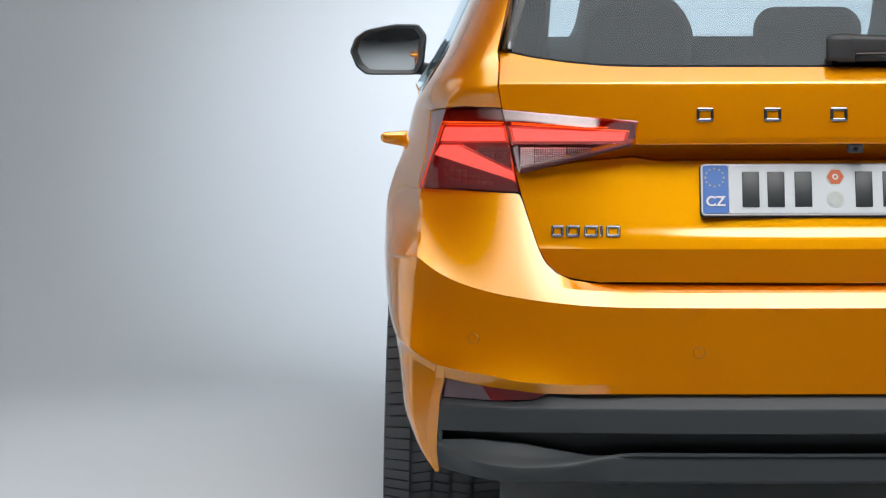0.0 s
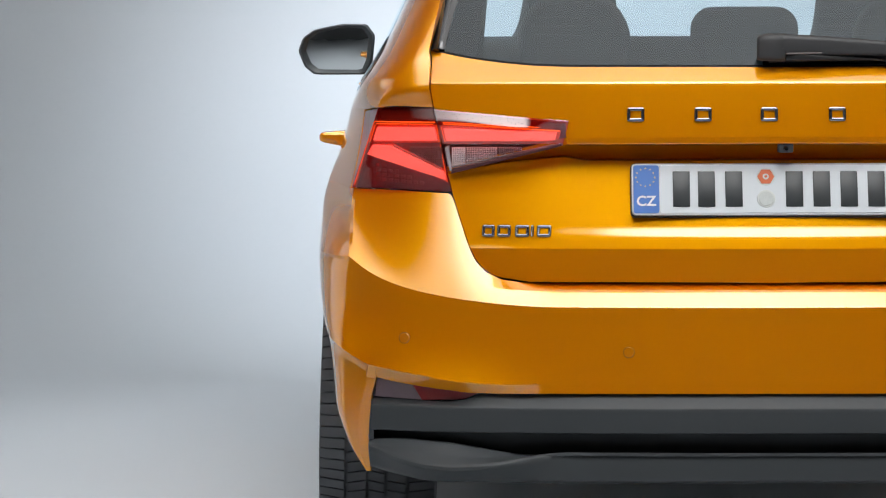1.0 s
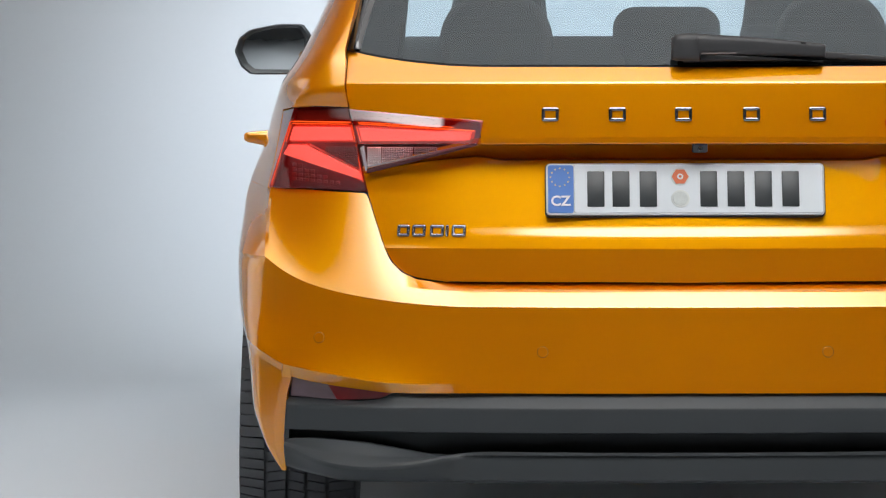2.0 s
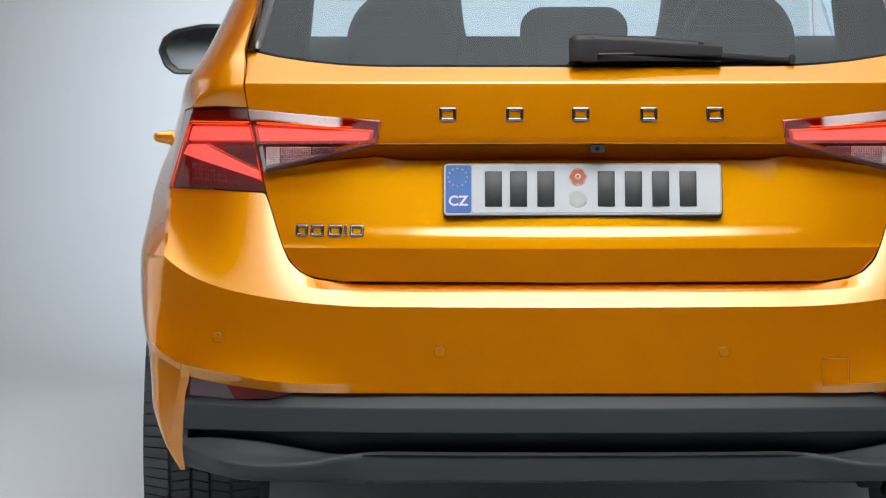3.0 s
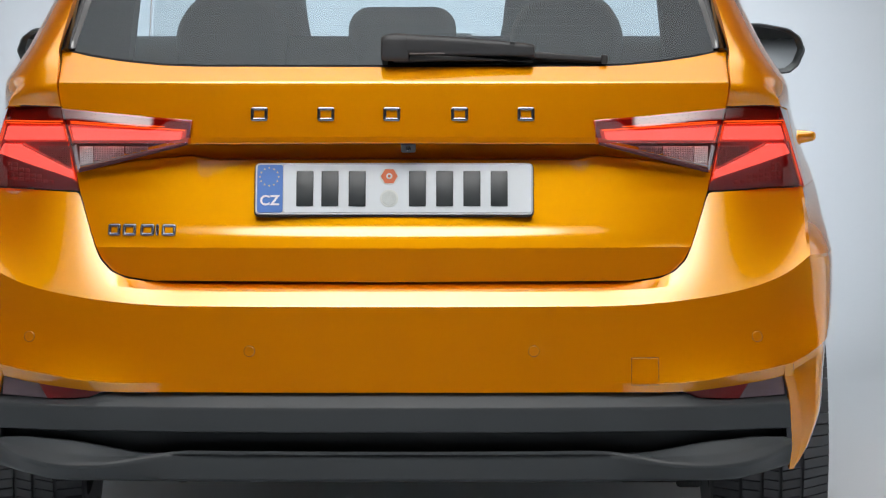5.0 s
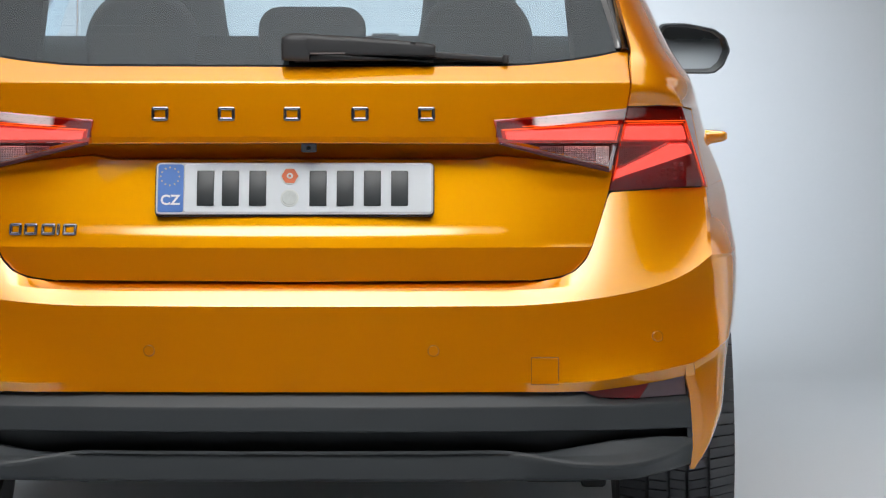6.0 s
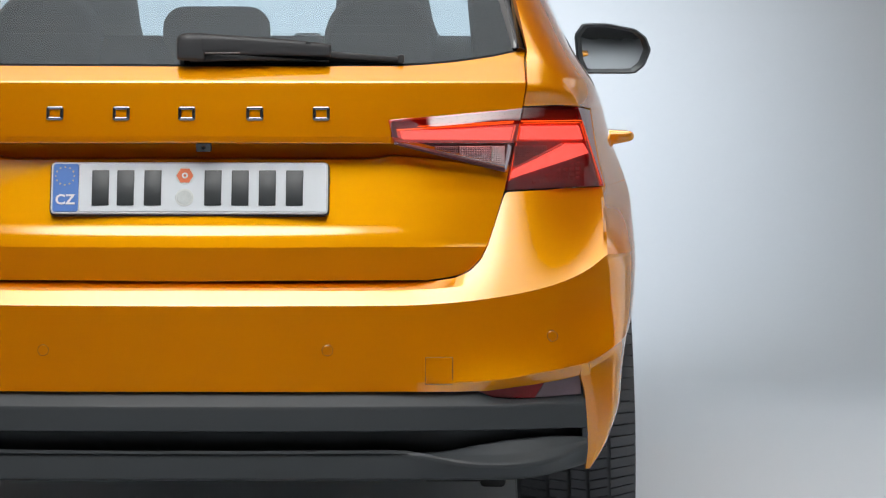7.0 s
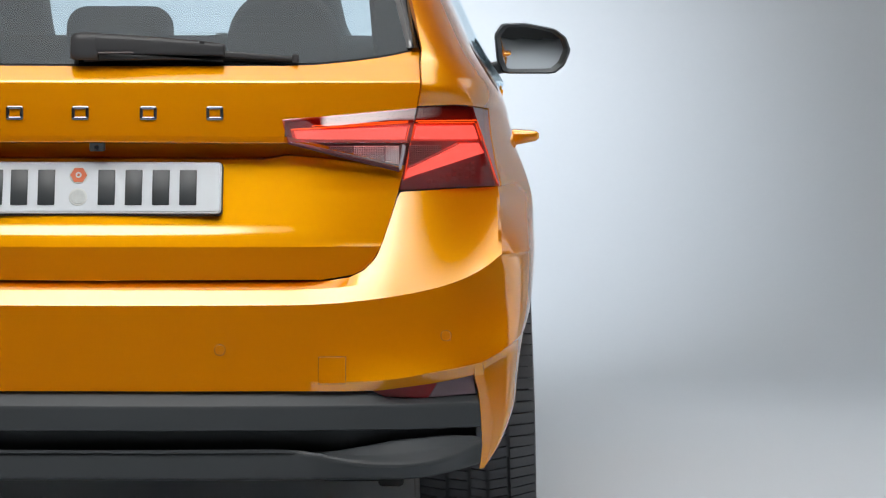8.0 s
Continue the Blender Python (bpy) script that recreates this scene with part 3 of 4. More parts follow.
def tail_lamp(s):
    lamp = group_part("tail_lamp", car, "lit red tail lamp with smoked lens")
    A, B, C, D = (0.6275, 0.9055), (0.3765, 0.8825), (0.3865, 0.8395), (0.5995, 0.7862)
    f = lamp_face
    M1, M2 = (0.3865, 0.8412), (0.6115, 0.8405)
    part("inner_lens", quad_panel((B, A, M2, M1), f, 48, 12, 0.002, 0.006, 0.0012, s), LENS_INNER, lamp, "red inner lens")
    part("inner_lens", quad_panel(((M1[0], M1[1] - 0.0006), (M2[0], M2[1] - 0.0006), D, C), f, 30, 8, 0.002, 0.006, 0.001, s), LENS_SMOKE, lamp, "clear smoked inner lens")
    grid = []
    for v in steps(0, 1, 26):
        row = []
        for u in steps(0, 2, 48):
            x = 0.7
            for _ in range(6):
                z = lens_top(x) * (1 - v) + lens_low(x) * v
                a, e, b = 0.5960 + (z - 0.7495) * 0.217, lamp_edge(z), lens_out(z)
                x = a + (e - a) * u / 1.5 if u < 1.5 else e + (b - e) * (u - 1.5) / 0.5
            row.append((s * x, f(x, z) - 0.002, z))
        grid.append(row)
    part("outer_lens", sheet(grid, 0.005, 0.001), LENS_RED, lamp, "dark red outer lens")
    back = lambda x, z: lamp_depth(min(z, 0.876)) + 0.008 + BOW * x * x + corner(x)
    rows = []
    for row in grid:
        rows.append([])
        for i, (x, y, z) in enumerate(row):
            k = ease(1.30, 1.62, i / 24)
            rows[-1].append((x - s * 0.010 * k, y + 0.036 - 0.030 * k, z))
    part("outer_housing", sheet(rows, 0.003), LAMP_RED, lamp)
    part("top_housing", quad_panel(((0.631, 0.905), (0.734, 0.903), (0.736, 0.8855), (0.627, 0.8855)), back, 16, 3, -0.022, 0.004, 0.0005, s), LAMP_SMOKE, lamp)
    part("inner_housing", quad_panel((B, A, D, C), back, 16, 6, -0.034, 0.004, 0.0005, s), LAMP_DARK, lamp)
    part("red_housing", quad_panel(((0.374, 0.882), (0.626, 0.904), (0.611, 0.8395), (0.384, 0.8395)), back, 16, 4, -0.028, 0.004, 0.0005, s), LAMP_RED, lamp)
    # lit bars with glowing bezels
    part("light_bar", quad_panel(((0.3985, 0.8603), (0.609, 0.8680), (0.6035, 0.8462), (0.4015, 0.8472)), back, 14, 3, -0.010, 0.006, 0.001, s), LAMP_BAR, lamp, "lit red light bar")
    part("bezel", quad_panel(((0.390, 0.8645), (0.613, 0.8735), (0.6065, 0.8435), (0.395, 0.8445)), back, 14, 3, -0.022, 0.006, 0.001, s), LAMP_EDGE, lamp)
    part("light_bar", quad_panel(((0.6280, 0.8695), (0.7360, 0.8702), (0.7440, 0.8460), (0.6235, 0.8468)), back, 10, 3, -0.010, 0.006, 0.001, s), LAMP_BAR, lamp, "lit red light bar")
    part("bezel", quad_panel(((0.624, 0.8745), (0.7375, 0.8755), (0.7480, 0.8425), (0.6195, 0.8425)), back, 10, 3, -0.022, 0.006, 0.001, s), LAMP_EDGE, lamp)
    part("light_bar", quad_panel(((0.6120, 0.7877), (0.7125, 0.8355), (0.7460, 0.8356), (0.7550, 0.8200)), back, 14, 6, -0.010, 0.006, 0.001, s), LAMP_BAR, lamp, "lit diagonal light bar")
    part("light_bar", quad_panel(((0.6120, 0.7877), (0.7550, 0.8200), (0.7545, 0.8190), (0.6042, 0.7715)), back, 14, 3, -0.010, 0.006, 0.001, s), LAMP_BAR, lamp, "lit diagonal light bar")
    part("bezel", quad_panel(((0.608, 0.790), (0.706, 0.8385), (0.752, 0.8385), (0.603, 0.767)), back, 12, 3, -0.022, 0.006, 0.001, s), LAMP_EDGE, lamp)
    for (x0, z0), (x1, z1), th in (((0.392, 0.8650), (0.610, 0.8785), 0.0016), ((0.430, 0.8715), (0.611, 0.8812), 0.0012), ((0.626, 0.8815), (0.741, 0.8825), 0.0016), ((0.630, 0.8775), (0.738, 0.8782), 0.0009)):
        part("glint_line", quad_panel(((x0, z0), (x1, z1), (x1, z1 - th), (x0, z0 - th)), back, 16, 1, -0.006, 0.002, 0.0003, s), LAMP_GLINT, lamp, "glowing orange line")
    for (x0, z0), (x1, z1), th in (((0.6135, 0.872), (0.606, 0.8435), 0.0018), ((0.6225, 0.8745), (0.617, 0.8435), 0.0018), ((0.7395, 0.8755), (0.750, 0.8425), 0.0016), ((0.742, 0.880), (0.7815, 0.760), 0.0012), ((0.6155, 0.838), (0.6025, 0.767), 0.0012)):
        part("glint_line", quad_panel(((x0, z0), (x0 + th, z0), (x1 + th, z1), (x1, z1)), back, 2, 10, -0.008, 0.002, 0.0003, s), LAMP_GLINT_DIM, lamp, "faint orange line")
    # reflector cells
    for (x0, z0), (x1, z1), top, mat, name in (((0.594, 0.8335), (0.568, 0.794), 10, LAMP_PALE, "bright_cell"), ((0.567, 0.8335), (0.508, 0.800), 10, LAMP_GREY, "reflector_cell"), ((0.506, 0.8335), (0.462, 0.806), 8, LAMP_DULL, "reflector_cell"), ((0.674, 0.8345), (0.612, 0.796), 11, LAMP_DULL, "reflector_cell")):
        bm = bmesh.new()
        n = {0.568: 8, 0.508: 18, 0.462: 12}.get(x1, 18)
        for i in range(n):
            for j in range(top):
                u, v = (i + 0.5) / n, (j + 0.5) / top
                x, z = x0 + (x1 - x0) * u, z0 + (z1 - z0) * v
                if x1 < 0.66 and z < np.interp(x, (C[0], D[0]), (C[1], D[1])) + 0.008:
                    continue
                if x0 > 0.6 and z < np.interp(x, (0.612, 0.71), (0.793, 0.840)):
                    continue
                box(bm, (s * x, back(x, z) + 0.006, z), (abs(x1 - x0) / n * 0.93, 0.003, abs(z1 - z0) / top * 1.1), 0.0008, 1, Matrix.Rotation(radians(-32), 4, "X"))
        part(name, bm, mat, lamp)
    part("trim_strip", quad_panel(((0.390, 0.8392), (0.594, 0.7905), (0.5945, 0.7845), (0.3875, 0.8372)), f, 12, 2, 0.004, 0.010, 0.001, s), LAMP_DARK, lamp, "dark smoky lower edge")
    part("trim_strip", quad_panel(((0.6135, 0.7932), (0.704, 0.8372), (0.705, 0.8352), (0.6135, 0.7908)), back, 8, 2, 0.001, 0.004, 0.0005, s), LAMP_PALE, lamp)
    part("trim_strip", quad_panel(((0.404, 0.8385), (0.594, 0.7965), (0.594, 0.7945), (0.404, 0.8368)), back, 8, 2, 0.001, 0.004, 0.0005, s), LAMP_GREY, lamp)
    part("trim_strip", quad_panel(((0.6005, 0.8365), (0.607, 0.832), (0.598, 0.789), (0.594, 0.789)), back, 2, 6, 0.001, 0.004, 0.0005, s), LAMP_GREY, lamp)
    bm = bmesh.new()
    for i in range(9):
        for j in range(5):
            if 0.772 + 0.009 * j > np.interp(0.735 - 0.012 * i, (0.604, 0.752), (0.764, 0.814)) - 0.004:
                continue
            box(bm, (s * (0.735 - 0.012 * i), back(0.735 - 0.012 * i, 0.79) + 0.014, 0.772 + 0.009 * j - 0.001 * i), (0.009, 0.006, 0.007), 0.001, 1)
    part("reflector_cell", bm, LAMP_CELL, lamp)
    return lamp


for s in (-1, 1):
    tail_lamp(s)

# ---- dark lower valance ----
valance_top = table([(0.0, 0.3794), (0.40, 0.3779), (0.50, 0.3764), (0.545, 0.3766), (0.568, 0.3645), (0.60, 0.3605), (0.65, 0.3605), (0.7375, 0.3648), (0.76, 0.3655)], 0.003)
band_low = lambda x: min(0.3537 - 0.004 * x, valance_top(x) - 0.0055)
recess_top = table([(0.0, 0.3066), (0.45, 0.305), (0.74, 0.3033), (0.76, 0.3033)], 0.003)
recess_back = table([(0.0, 0.264), (0.38, 0.262), (0.42, 0.260), (0.47, 0.264), (0.53, 0.2745), (0.594, 0.285), (0.68, 0.290), (0.735, 0.286), (0.76, 0.284)], 0.008)
recess_front = table([(0.0, 0.2658), (0.37, 0.2655), (0.41, 0.2635), (0.456, 0.2570), (0.50, 0.250), (0.541, 0.2455), (0.594, 0.243), (0.647, 0.247), (0.70, 0.258), (0.735, 0.2725), (0.76, 0.278)], 0.008)
lip_end = table([(0.0, 0.2135), (0.456, 0.2105), (0.541, 0.2100), (0.60, 0.2090), (0.647, 0.2110), (0.70, 0.2207), (0.748, 0.2334), (0.76, 0.236)], 0.008)
side_in = lambda x: 0.026 * ease(0.60, 0.75, x)
cols = steps(0, 0.70, 70) + steps(0.704, 0.728, 6) + [0.731, 0.733, 0.7345, 0.736, 0.7375, 0.739, 0.741, 0.744]
cols = [-c for c in cols[:0:-1]] + cols
RECESS = lambda x: (0.085 - 0.035 * ease(0.38, 0.52, x)) * (1 - ease(0.7325, 0.7355, x))
SCOOP = lambda x: -0.042 * ease(0.40, 0.54, x) * ease(0.75, 0.66, x)
TUCK = lambda x: 0.014 * ease(0.48, 0.36, x)
closed = lambda x: ease(0.7325, 0.7355, x)
ROWS_V = [
    (valance_top, lambda x: -0.121, 1),
    (lambda x: valance_top(x) - 0.0015, lambda x: -0.124, 1),
    (lambda x: band_low(x) + 0.001, lambda x: -0.1455, 5),
    (lambda x: band_low(x) - 0.001, lambda x: -0.147, 2),
    (lambda x: recess_top(x) + 0.0015, lambda x: -0.1445, 6),
    (recess_top, lambda x: -0.142, 1),
    (lambda x: recess_top(x) - 0.002 * (1 - closed(x)), lambda x: -0.142 + RECESS(x), 5),
    (lambda x: recess_back(x) - 0.003 * (1 - closed(x)), lambda x: -0.142 + RECESS(x), 4),
    (recess_back, lambda x: -0.140 + 0.3 * RECESS(x) * ease(0.52, 0.40, x), 4),
    (lambda x: recess_back(x) * 0.45 + recess_front(x) * 0.55, lambda x: -0.143 + 0.52 * SCOOP(x), 6),
    (lambda x: recess_front(x) + 0.004, lambda x: -0.1455 + SCOOP(x) + TUCK(x), 6),
    (recess_front, lambda x: -0.150 + SCOOP(x) + TUCK(x), 3),
    (lambda x: recess_front(x) - 0.006, lambda x: -0.1505 + SCOOP(x) + 0.8 * TUCK(x), 3),
    (lambda x: lip_end(x) + 0.006, lambda x: -0.138 + 0.6 * SCOOP(x), 6),
    (lip_end, lambda x: -0.128, 2),
    (lambda x: lip_end(x) + 0.001, lambda x: -0.02, 2),
]
grid = []
for k, (zf, yf, n) in enumerate(ROWS_V):
    for v in ([1.0] if k == 0 else steps(0, 1, n)[1:]):
        row = []
        for x in cols:
            a = abs(x)
            z1, y1 = zf(a), yf(a)
            z0, y0 = (ROWS_V[k - 1][0](a), ROWS_V[k - 1][1](a)) if k else (z1, y1)
            x = math.copysign(a / 0.744 * (blade_in(z0 + (z1 - z0) * v) - 0.0015), x)
            y, z = y0 + (y1 - y0) * v + BOW * x * x + side_in(a), z0 + (z1 - z0) * v
            row.append((x, y, z))
        grid.append(row)
part("lower_valance", sheet(grid, 0.01), PLASTIC, bumper, "dark grey grained plastic valance", angle=50)

for s in (-1, 1):
    ref = group_part("fog_reflector", bumper, "dark red and smoky fog reflector strip")
    face = lambda x, z: -0.113 + BOW * x * x + 0.012 * ease(0.62, 0.744, x)
    part("red_lens", quad_panel(((0.545, 0.3764), (0.668, 0.3895), (0.6505, 0.3618), (0.570, 0.3640)), face, 10, 4, 0, 0.01, 0.001, s), FOG_RED, ref)
    part("clear_lens", quad_panel(((0.6695, 0.3895), (0.7362, 0.4005), (0.7385, 0.3664), (0.6520, 0.3618)), face, 10, 4, 0, 0.01, 0.001, s), FOG_GREY, ref)
    part("pocket", quad_panel(((0.551, 0.386), (0.7375, 0.412), (0.741, 0.358), (0.571, 0.356)), face, 10, 4, -0.008, 0.01, 0.001, s), SEAL, ref)

# parking sensors and the tow cover
def on_face(face, x, z, out=0.0):
    e = 0.004
    p = Vector((x, face(x, z) - out, z))
    n = Vector((1, (face(x + e, z) - face(x - e, z)) / (2 * e), 0)).cross(Vector((0, (face(x, z + e) - face(x, z - e)) / (2 * e), 1))).normalized()
    if n.y > 0:
        n = -n
    return Matrix.Translation(p) @ n.to_track_quat("-Y", "Z").to_matrix().to_4x4()


for x, z in ((-0.266, 0.4555), (0.263, 0.4555), (-0.6835, 0.478), (0.6835, 0.478)):
    sensor = group_part("parking_sensor", bumper)
    m = on_face(bumper_face, x, z)
    for name, prof, mat in (("ring", [(0.003, 0.0), (-0.0005, 0.0), (-0.0005, 0.0105), (0.003, 0.0105)], SEAL), ("cap", [(0.004, 0.0), (-0.0010, 0.0), (-0.0010, 0.0092), (-0.0007, 0.0097), (0.004, 0.0098)], PAINT)):
        bm = revolve(prof, (0, 0, 0), "Y", 40, False)
        bm.transform(m)
        part(name, bm, mat, sensor, angle=12)
cover = group_part("tow_cover", bumper)
x0, x1, z0, z1 = 0.4465, 0.4955, 0.3925, 0.4405
part("joint", quad_panel(((x0 - 0.0012, z1 + 0.0012), (x1 + 0.0012, z1 + 0.0012), (x1 + 0.0012, z0 - 0.0012), (x0 - 0.0012, z0 - 0.0012)), bumper_face, 6, 6, 0.0003, 0.004, 0.0003), SEAL, cover)
part("cap", quad_panel(((x0, z1), (x1, z1), (x1, z0), (x0, z0)), bumper_face, 6, 6, 0.0012, 0.004, 0.0006), PAINT, cover)

# ---- badges, number plate, camera, wiper ----
def ring_on(parent, x, z, w, h, stroke, face):
    """A plain rounded outline shape that stands proud of a panel."""
    bm = bmesh.new()
    loops = []
    for inset, y in ((0.0, 0.002), (0.0, -0.003), (stroke * 0.3, -0.004), (stroke * 0.7, -0.004), (stroke, -0.003), (stroke, 0.002)):
        a, b, r = w / 2 - inset, h / 2 - inset, max(0.0008, 0.004 - inset * 0.8)
        loop = []
        for qx, qz, a0 in ((1, 1, 0), (-1, 1, 90), (-1, -1, 180), (1, -1, 270)):
            for k in range(5):
                t = radians(a0 + 22.5 * k)
                loop.append(bm.verts.new((qx * (a - r) + r * math.cos(t), y, qz * (b - r) + r * math.sin(t))))
        loops.append(loop)
    for a, b in zip(loops, loops[1:]):
        for k in range(20):
            bm.faces.new((a[k], a[(k + 1) % 20], b[(k + 1) % 20], b[k]))
    bmesh.ops.recalc_face_normals(bm, faces=bm.faces)
    bm.transform(on_face(face, x, z))
    return part("chrome_shape", bm, CHROME, parent, angle=60)


badge = group_part("badge", gate, "row of five small chrome badge shapes")
for px in (-0.250, -0.125, -0.002, 0.125, 0.249):
    ring_on(badge, px, 0.895, 0.032, 0.026, 0.0058, gate_face)
script = group_part("model_badge", gate, "row of chrome badge shapes")
for px, w in ((-0.525, 0.024), (-0.496, 0.026), (-0.462, 0.027), (-0.443, 0.006), (-0.421, 0.027)):
    ring_on(script, px, 0.677, w, 0.023, min(0.0056, w / 2 - 0.0005), gate_face)

def slab(c, w, h, d, r):
    """An upright slab with rounded corners and a softened front edge."""
    bm = bmesh.new()
    loops = []
    for inset, y in ((0.0, d / 2), (0.0, -d / 2 + 0.0008), (0.0008, -d / 2)):
        loop = []
        for qx, qz, a0 in ((1, 1, 0), (-1, 1, 90), (-1, -1, 180), (1, -1, 270)):
            for k in range(7):
                t = radians(a0 + 15 * k)
                loop.append(bm.verts.new((c[0] + qx * (w / 2 - r) + (r - inset) * math.cos(t), c[1] + y, c[2] + qz * (h / 2 - r) + (r - inset) * math.sin(t))))
        loops.append(loop)
    for a, b in zip(loops, loops[1:]):
        for k in range(28):
            bm.faces.new((a[k], a[(k + 1) % 28], b[(k + 1) % 28], b[k]))
    bm.faces.new(loops[-1])
    bm.faces.new(loops[0])
    bmesh.ops.recalc_face_normals(bm, faces=bm.faces)
    return bm


plate = group_part("number_plate", gate, "white number plate with blue band and dark character bars")
PY = -0.038
px0, px1, pz0, pz1 = -0.258, 0.262, 0.705, 0.806
cx, cz, pw, ph = (px0 + px1) / 2, (pz0 + pz1) / 2, px1 - px0, pz1 - pz0
part("rim", slab((cx, PY + 0.003, cz), pw, ph, 0.006, 0.009), SILVER_RIM, plate, "silver embossed rim")
part("holder", slab((cx, PY + 0.009, cz), pw + 0.004, ph + 0.004, 0.008, 0.010), BLACK, plate, "black plate holder")
part("face", slab((cx + 0.0245, PY + 0.0005, cz), pw - 0.056, ph - 0.007, 0.004, 0.005), PLATE_WHITE, plate, "white reflective face")
part("blue_band", slab((px0 + 0.0275, PY + 0.0005, cz), 0.048, ph - 0.007, 0.004, 0.005), PLATE_BLUE, plate, "blue band")
for xa, w in ((-0.165, 0.036), (-0.118, 0.036), (-0.067, 0.036), (0.046, 0.036), (0.097, 0.036), (0.148, 0.036), (0.199, 0.036)):
    part("character_bar", boxed((xa, PY - 0.0025, 0.755), (w - 0.004, 0.0026, 0.069), 0.0011, 2), PLATE_DARK, plate)
for k in range(12):
    a = math.pi * k / 6
    bm = bmesh.new()
    pts = [bm.verts.new((-0.232 + 0.0175 * math.cos(a) + (0.0022 if q % 2 == 0 else 0.0009) * math.sin(q * math.pi / 5), PY - 0.0026, 0.778 + 0.0175 * math.sin(a) + (0.0022 if q % 2 == 0 else 0.0009) * math.cos(q * math.pi / 5))) for q in range(10)]
    bm.faces.new(pts)
    part("star", bm, STAR_YELLOW, plate, smooth=False)


def lettering(text, size, m, mat, parent, name="lettering"):
    c = bpy.data.curves.new(name, "FONT")
    c.body, c.size, c.extrude, c.align_x, c.align_y = text, size, 0.0004, "CENTER", "CENTER"
    c.offset = 0.0006
    ob = new(name, c)
    me = bpy.data.meshes.new_from_object(ob.evaluated_get(bpy.context.evaluated_depsgraph_get()))
    bpy.data.objects.remove(ob)
    me.materials.clear()
    me.materials.append(mat)
    me.transform(m)
    ob = new(name, me)
    ob.parent = parent
    return ob


lettering("CZ", 0.027, pose(-0.231, PY - 0.0026, 0.731, 90), WHITE_PRINT, plate)
for z, mat, n, r, name in ((0.779, STICKER_PALE, 32, 0.0172, "sticker_base"), (0.736, STICKER_PALE, 32, 0.0172, "sticker_base"), (0.779, STICKER_ORANGE, 6, 0.0160, "sticker"), (0.779, STICKER_PALE, 20, 0.006, "sticker_hub"), (0.779, STICKER_ORANGE, 16, 0.003, "sticker_dot"), (0.736, STICKER_RIM, 32, 0.0140, "sticker")):
    lift = {"sticker_base": 0.0, "sticker": 0.0006, "sticker_hub": 0.001, "sticker_dot": 0.0014}[name]
    bm = revolve([(0.0, 0.0), (-0.001 - lift, 0.0), (-0.001 - lift, r - 0.0006), (-0.0004 - lift, r), (0.0, r)], (-0.007, PY - 0.0018, z), "Y", n, False)
    part(name, bm, mat, plate)

for piece in plate.children:
    piece.data.transform(Matrix.Translation((0, -PY, -cz)))
plate.matrix_basis = pose(0, -0.039, cz, -19)

cam_pod = group_part("reversing_camera", gate, "small black reversing camera under the ledge")
part("housing", boxed((0.029, -0.04, 0.832), (0.028, 0.03, 0.017), 0.003), PLASTIC, cam_pod)
part("lens", revolve([(0, 0.0), (-0.004, 0.0), (-0.004, 0.003), (-0.002, 0.0045), (0, 0.005)], (0.029, -0.055, 0.831), "Y", 24, False), GLOSS_BLACK, cam_pod)

wiper = group_part("rear_wiper", car, "black rear wiper at rest")


def tube(points, sizes, bm=None):
    """A bar with boxy rounded sections (width in depth, height) along points."""
    bm = bm or bmesh.new()
    rings = []
    for (x, y, z), (d, h) in zip(points, sizes):
        ring = []
        for k in range(16):
            a = 2 * math.pi * (k + 0.5) / 16
            ca, sa = math.cos(a), math.sin(a)
            ring.append(bm.verts.new((x, y + d / 2 * math.copysign(abs(ca) ** 0.5, ca), z + h / 2 * math.copysign(abs(sa) ** 0.5, sa))))
        rings.append(ring)
    for a, b in zip(rings, rings[1:]):
        for k in range(16):
            bm.faces.new((a[k], a[(k + 1) % 16], b[(k + 1) % 16], b[k]))
    bm.faces.new(rings[0])
    bm.faces.new(rings[-1][::-1])
    bmesh.ops.recalc_face_normals(bm, faces=bm.faces)
    return bm


def arm_z(x, up):
    """Upper and lower edge of the wiper arm along its length."""
    x0, x1 = -0.023, 0.266
    q = (x - x0) / (x1 - x0)
    return np.interp(q, (0, 0.04, 0.12, 0.5, 0.93, 1.0), (1.037, 1.046, 1.047, 1.041, 1.030, 1.026)) if up else np.interp(q, (0, 0.04, 0.3, 1.0), (0.997, 0.994, 0.994, 0.995))


def arm_piece(name, xs, deep, label="", low=0.0, rise=0.0, mat=None):
    pts, sizes = [], []
    for x, d in zip(xs, deep):
        a, b = arm_z(x, True) - rise, arm_z(x, False)
        b = b + (a - b) * low
        pts.append((x, -0.02 + 0.02 * (x - xs[0]) / 0.29, (a + b) / 2))
        sizes.append((d, a - b))
    part(name, tube(pts, sizes), mat or ARM_BLACK, wiper, label)


xa, xb, xc = -0.023, 0.029, 0.266
arm_piece("pivot_cover", [xa, xa + 0.003, xa + 0.010, xa + 0.022, xb - 0.003, xb], (0.014, 0.036, 0.046, 0.050, 0.050, 0.046), "rounded pivot cover")
arm_piece("arm", [xb - 0.004, xb + 0.001] + steps(xb + 0.03, xc - 0.008, 5) + [xc - 0.002, xc], (0.044, 0.046, 0.046, 0.043, 0.040, 0.037, 0.034, 0.031, 0.029, 0.022), "dark grey arm", 0.22, 0.001)
arm_piece("arm_underside", [xb + 0.002] + steps(xb + 0.02, xc - 0.004, 4), (0.02, 0.034, 0.032, 0.028, 0.024, 0.022), "", 0.0, 0.036, BLACK)
